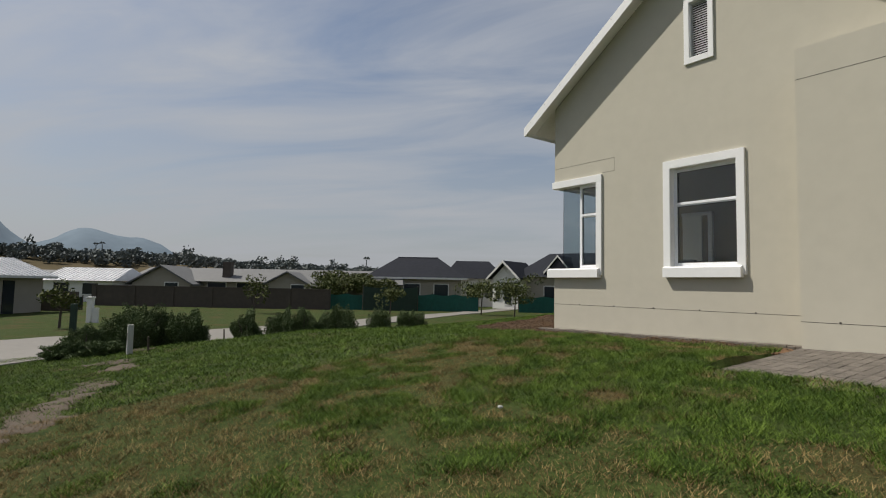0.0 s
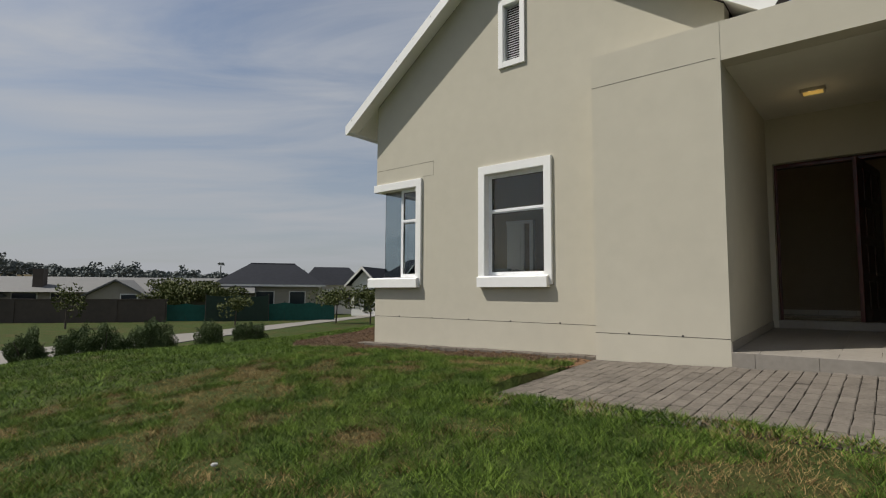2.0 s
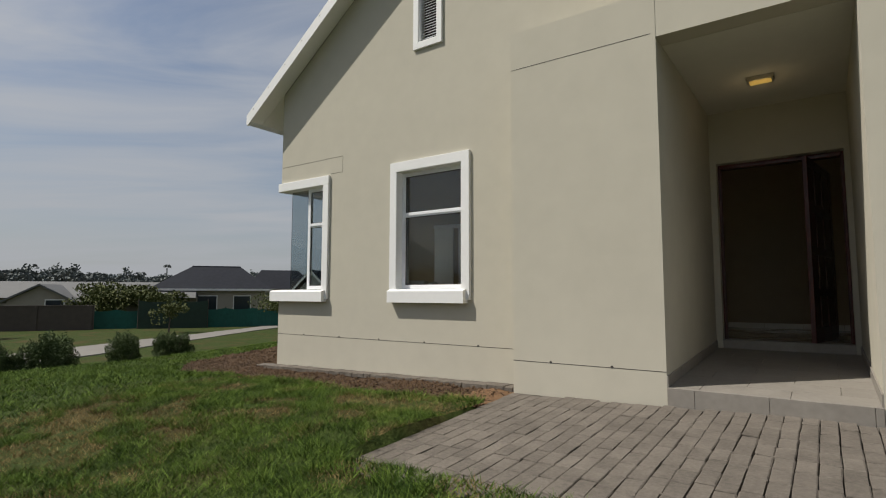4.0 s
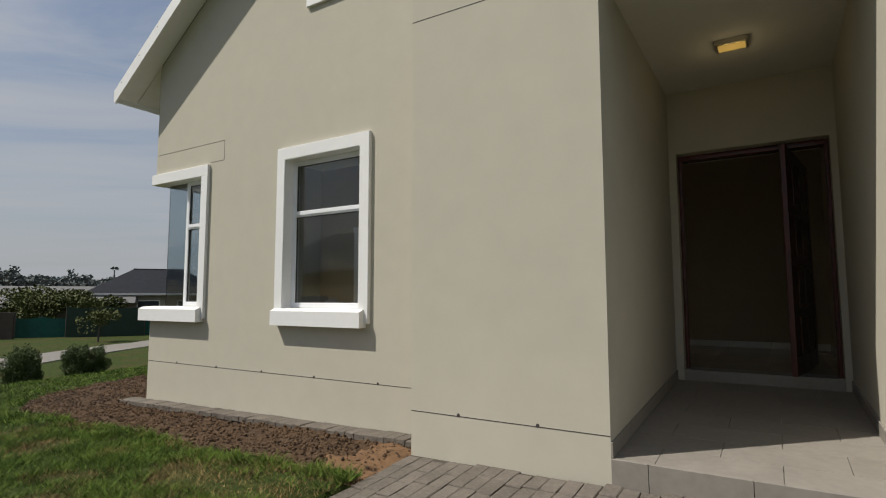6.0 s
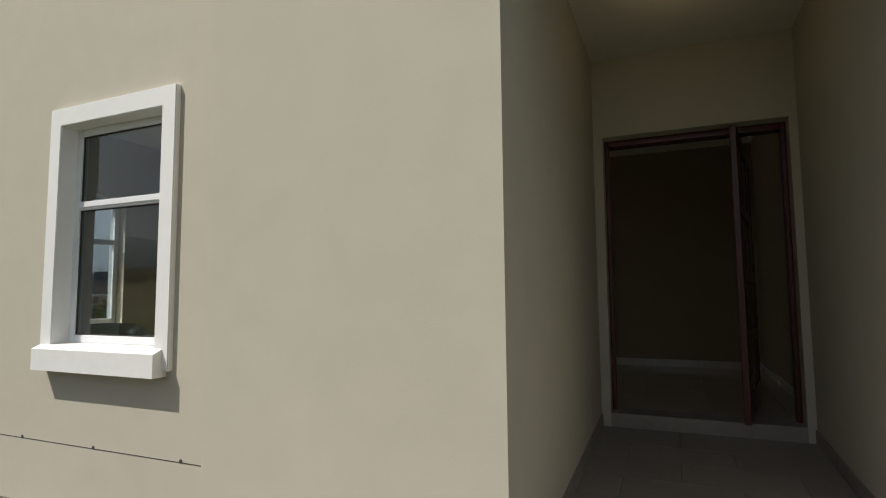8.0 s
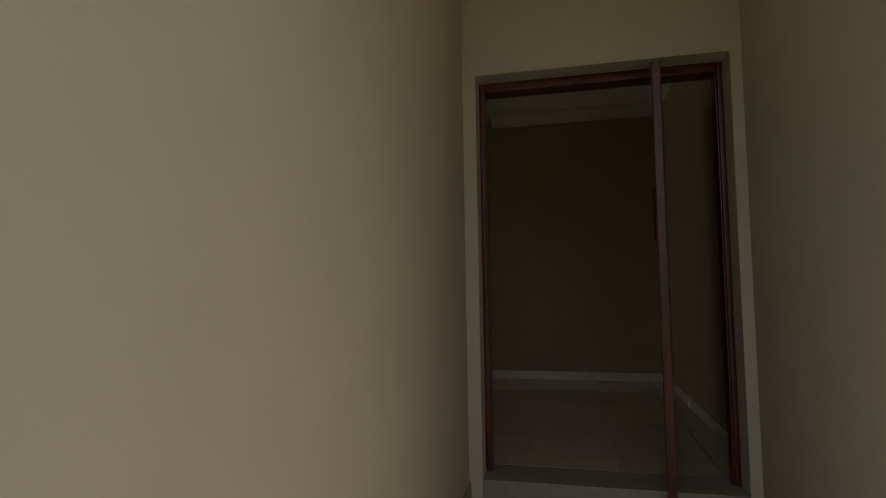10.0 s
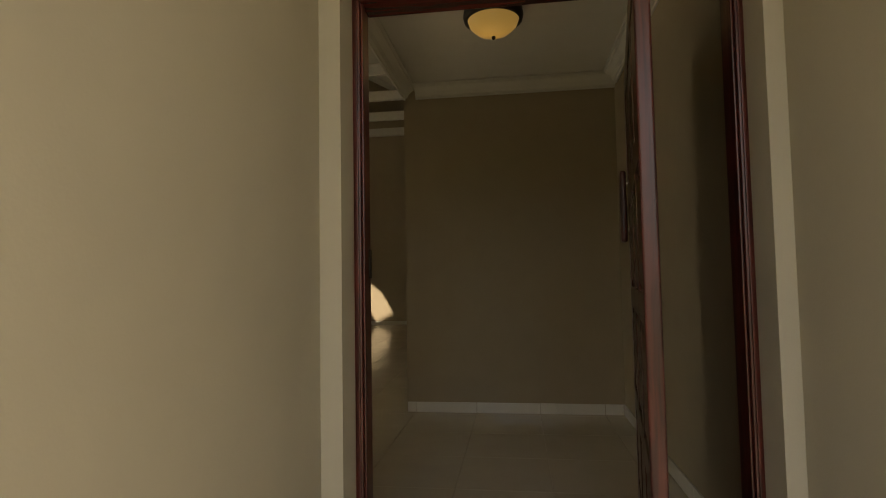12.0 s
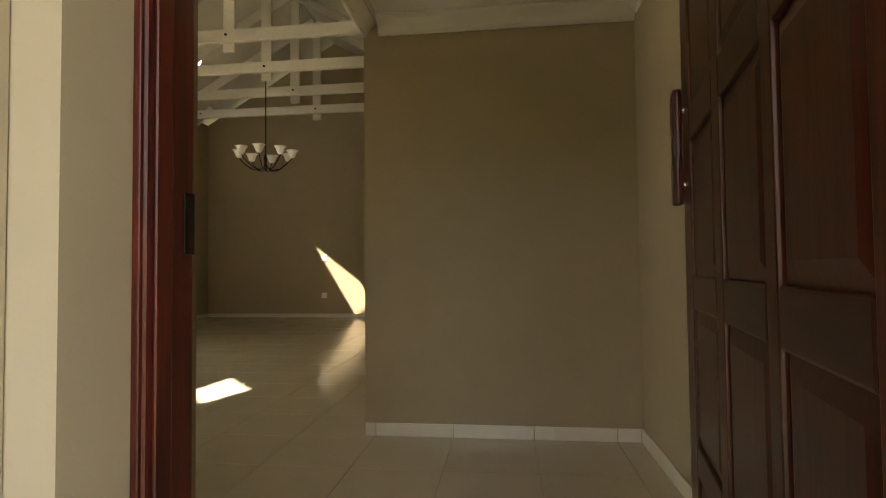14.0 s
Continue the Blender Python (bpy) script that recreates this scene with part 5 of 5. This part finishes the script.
h3 = thing("house", "long low house with a grey metal roof", "house", facing(-0.35, 60))
part("wall", box(-10, 13, 2.0, 9, -0.3, 2.09), PLASTER_FAR, h3)
bm = bmesh.new()
hip(bm, -10.5, 17, 1.2, 9.8, 2.1, 3.5, 0.4)
part("roof", bm, TINROOF, h3, "grey metal sheet roof")
for x0, x1, zt in ((-9.3, -2.9, 3.6), (3.4, 8.6, 3.2)):
    bm = bmesh.new()
    xm = (x0 + x1) / 2
    slab(bm, [[(x0 + 0.4, -0.3), (x1 - 0.4, -0.3), (x1 - 0.4, 1.85), (xm, zt - 0.15), (x0 + 0.4, 1.85)]], on_y(0), 0.2)
    part("gable_wall", bm, PLASTER_FAR, h3)
    part("roof", gable(bmesh.new(), x0, x1, -0.4, 5, 1.8, zt), TINROOF, h3)
    house_windows(h3, 0, ((xm + 1.0, 0.9, 1.2, 1.0),))
part("chimney", box(-1.3, -0.5, 2.5, 3.3, 2.2, 4.1), BROWNWALL, h3)
house_windows(h3, 2.0, ((-1.6, 0.9, 1.8, 1.1), (1.2, 0.9, 1.6, 1.1), (10, 0.9, 1.6, 1.1)))

h4 = thing("house", "low house with a bright galvanised roof", "house", facing(-0.585, 58))
part("wall", box(-3.2, 3.2, 0, 6, -0.3, 1.9), WHITE_FAR, h4)
part("roof", hip(bmesh.new(), -3.6, 3.6, -0.5, 6.5, 1.95, 3.2, 0.3), BRIGHTROOF, h4, "bright galvanised sheet roof")
house_windows(h4, 0, ((-1.5, 0.7, 1.4, 1.0), (1.2, 0.7, 1.4, 1.0)))
for k in range(18):
    bm = bmesh.new()
    xk = -3.45 + k * 0.4
    beam(bm, (xk, -0.45, 2.0), (xk, 2.9, 3.2), 0.05, 0.05)
    part("roof_rib", bm, BRIGHTROOF, h4)
h5 = thing("house", "pale outbuilding with a ribbed metal roof", "house", facing(-0.80, 33))
part("wall", box(-3, 1.5, 0, 5, -0.3, 2.4), PLASTER_FAR, h5)
part("roof", gable(bmesh.new(), -3.6, 2.1, -0.5, 5.5, 2.2, 3.3), BRIGHTROOF, h5)
part("door", box(1.501, 1.55, 2.0, 2.8, -0.1, 1.9), FARGLASS, h5)
for k in range(14):
    bm = bmesh.new()
    beam(bm, (-0.72, -0.4 + k * 0.44, 3.31), (2.08, -0.4 + k * 0.44, 2.23), 0.06, 0.05)
    part("roof_rib", bm, BRIGHTROOF, h5)
h6 = thing("house", "low grey-roofed house behind the wall", "house", facing(-0.665, 62))
part("wall", box(-3.5, 2.5, 0, 6, -0.3, 1.9), PLASTER_FAR, h6)
part("roof", hip(bmesh.new(), -4, 3, -0.5, 6.5, 1.9, 3.0, 1.5), TINROOF, h6)

# boundary wall and green screens
bw = thing("boundary_wall", "long low dark brown boundary wall", "wall", facing(-0.385, 50))
part("wall", box(-8.8, 10.2, 0, 0.22, -0.3, 1.55), BROWNWALL, bw)
part("coping", box(-8.85, 10.25, -0.04, 0.26, 1.55, 1.63), BROWNWALL, bw)
for k in range(7):
    part("pier", box(-8.8 + k * 3.1, -8.45 + k * 3.1, -0.08, -0.001, -0.3, 1.6), BROWNWALL, bw)
bw2 = thing("boundary_wall", "low dark brown garden wall beside a gate", "wall", facing(-0.64, 40))
part("wall", box(-2.4, 2.2, 0, 0.2, -0.3, 1.25), BROWNWALL, bw2)


def screen(s, d, wide, tall, material, label, folds=0.05):
    ob = thing("green_screen", label, "fence", facing(s, d))
    n = max(2, int(wide / 1.6))
    for k in range(n + 1):
        x = -wide / 2 + wide * k / n
        part("post", tube(bmesh.new(), (x, 0.05, -0.2), (x, 0.05, tall + 0.08), 0.04, n=8), BARK, ob)
    for k in range(n):
        bm = bmesh.new()
        x0, x1 = -wide / 2 + wide * k / n, -wide / 2 + wide * (k + 1) / n
        m = 10
        prev = None
        for i in range(m + 1):
            x = x0 + (x1 - x0) * i / m
            y = folds * noise.noise(Vector((x * 1.5, s * 50, 0)))
            sag = 0.12 * math.sin(math.pi * i / m)
            cur = [bm.verts.new((x, y, 0)), bm.verts.new((x, y * 0.4, tall - sag)), bm.verts.new((x, y * 0.4 + 0.012, tall - sag)), bm.verts.new((x, y + 0.012, 0))]
            if prev:
                for j in range(4):
                    bm.faces.new((prev[j], prev[(j + 1) % 4], cur[(j + 1) % 4], cur[j]))
            prev = cur
        part("net_panel", bm, material, ob)
    return ob


screen(-0.155, 51, 3.4, 1.3, GREEN_NET, "sagging green shade-net fence")
screen(-0.085, 50.5, 4.4, 1.95, GREEN_BOX, "tall dark green site screen", 0.02)
screen(0.0, 51, 5.6, 1.4, GREEN_NET, "sagging green shade-net fence")
screen(0.16, 52, 4.2, 1.35, GREEN_NET, "sagging green shade-net fence")
screen(-0.612, 42, 3.0, 0.9, GREEN_BOX, "low dark green hedge screen", 0.1)

# ---- far woods, field and mountains ----
def field_z(a, d):
    """Rising ground beyond the houses, by compass angle and distance."""
    rise = 0.45 + 0.55 * smooth(57, 91, a)
    if d < 198:
        return -1.15 + (1.15 + 7.2 * rise) * max(0.0, d - 129) / 69
    return 7.2 * rise + 0.014 * (d - 198)


r = random.Random(8)
bm = bmesh.new()
for k in range(1700):
    a = math.radians(r.uniform(20, 170))
    d = r.uniform(176, 250)
    x, y = 6.7 - d * math.sin(a), -7.5 + d * math.cos(a)
    base = field_z(math.degrees(a), d)
    tall = r.uniform(2.8, 4.4) + 1.8 * noise.noise(Vector((a * 12, 0, 0))) + (2.2 if r.random() < 0.07 else 0)
    wide = r.uniform(1.5, 2.9)
    for _ in range(105):
        v = Vector((r.gauss(0, 1), r.gauss(0, 1), r.gauss(0, 1))).normalized() * r.uniform(0.3, 1.0)
        c = Vector((x + v.x * wide, y + v.y * wide, base + tall * (0.52 + 0.48 * v.z)))
        p = Vector((r.gauss(0, 1), r.gauss(0, 1), r.gauss(0, 1))).normalized()
        q = p.orthogonal().normalized()
        s = r.uniform(0.3, 0.65)
        bm.faces.new([bm.verts.new(c + p * s), bm.verts.new(c + q * s * 0.7), bm.verts.new(c - p * s), bm.verts.new(c - q * s * 0.7)])
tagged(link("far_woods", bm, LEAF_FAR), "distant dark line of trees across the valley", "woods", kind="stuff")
bm = bmesh.new()
for s_, d_ in ((-0.125, 170), (-0.55, 220), (-0.56, 225)):
    x, y = far(s_, d_)
    tube(bm, (x, y, -1.2), (x, y, 7.6 if s_ > -0.2 else 13.4), 0.22, 0.14, n=6)
    for k in range(26):
        a = r.uniform(0, 6.28)
        c = Vector((x, y, 8.0 if s_ > -0.2 else 13.8)) + Vector((math.cos(a), math.sin(a), r.uniform(-0.6, 0.8))) * 0.4
        bm.faces.new([bm.verts.new(c + Vector((0.6 * math.cos(a), 0.6 * math.sin(a), -0.3))), bm.verts.new(c + Vector((0.2, 0, 0.2))), bm.verts.new((x, y, 7.9 if s_ > -0.2 else 13.7))])
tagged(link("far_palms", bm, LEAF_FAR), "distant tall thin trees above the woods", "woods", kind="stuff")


def ridge(a):
    """Height over distance of the mountains, by compass angle in degrees."""
    h = 0.012 + 0.018 * (noise.noise(Vector((a * 0.09, 3, 0))) + 0.4)
    for c, w, k in ((95.4, 3.2, 0.085), (87.7, 3.2, 0.058), (82.6, 3.0, 0.04), (118, 9, 0.06), (138, 7, 0.09), (127, 5, 0.05), (160, 12, 0.05), (200, 20, 0.06), (64, 14, 0.012)):
        h += k * math.exp(-((a - c) / w) ** 2)
    return max(0.004, h + 0.003 * noise.noise(Vector((a * 1.1, 0, 5))))


bm = bmesh.new()
prev = None
for k in range(461):
    a = 20 + k * 0.5
    sn, cs = math.sin(math.radians(a)), math.cos(math.radians(a))
    cur = [bm.verts.new((6.7 - R * sn, -7.5 + R * cs, z)) for R, z in ((1900, -3), (2150, 2150 * ridge(a) * 0.55), (2400, 2400 * ridge(a)), (2700, -3))]
    if prev:
        for j in range(3):
            bm.faces.new((prev[j], prev[j + 1], cur[j + 1], cur[j])).smooth = True
    prev = cur
bmesh.ops.recalc_face_normals(bm, faces=bm.faces)
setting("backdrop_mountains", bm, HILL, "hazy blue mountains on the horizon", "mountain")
bm = bmesh.new()
prev = None
for k in range(80):
    a = math.radians(20 + k * 2)
    cur = [bm.verts.new((6.7 - R * math.sin(a), -7.5 + R * math.cos(a), z)) for R, z in ((129, -1.3), (198, field_z(20 + k * 2, 198)), (361, field_z(20 + k * 2, 361)), (516, -2.0))]
    if prev:
        for j in range(3):
            bm.faces.new((prev[j], prev[j + 1], cur[j + 1], cur[j])).smooth = True
    prev = cur
bmesh.ops.recalc_face_normals(bm, faces=bm.faces)
setting("ground_field", bm, FIELD, "dry brown rising fields beyond the houses", "field")
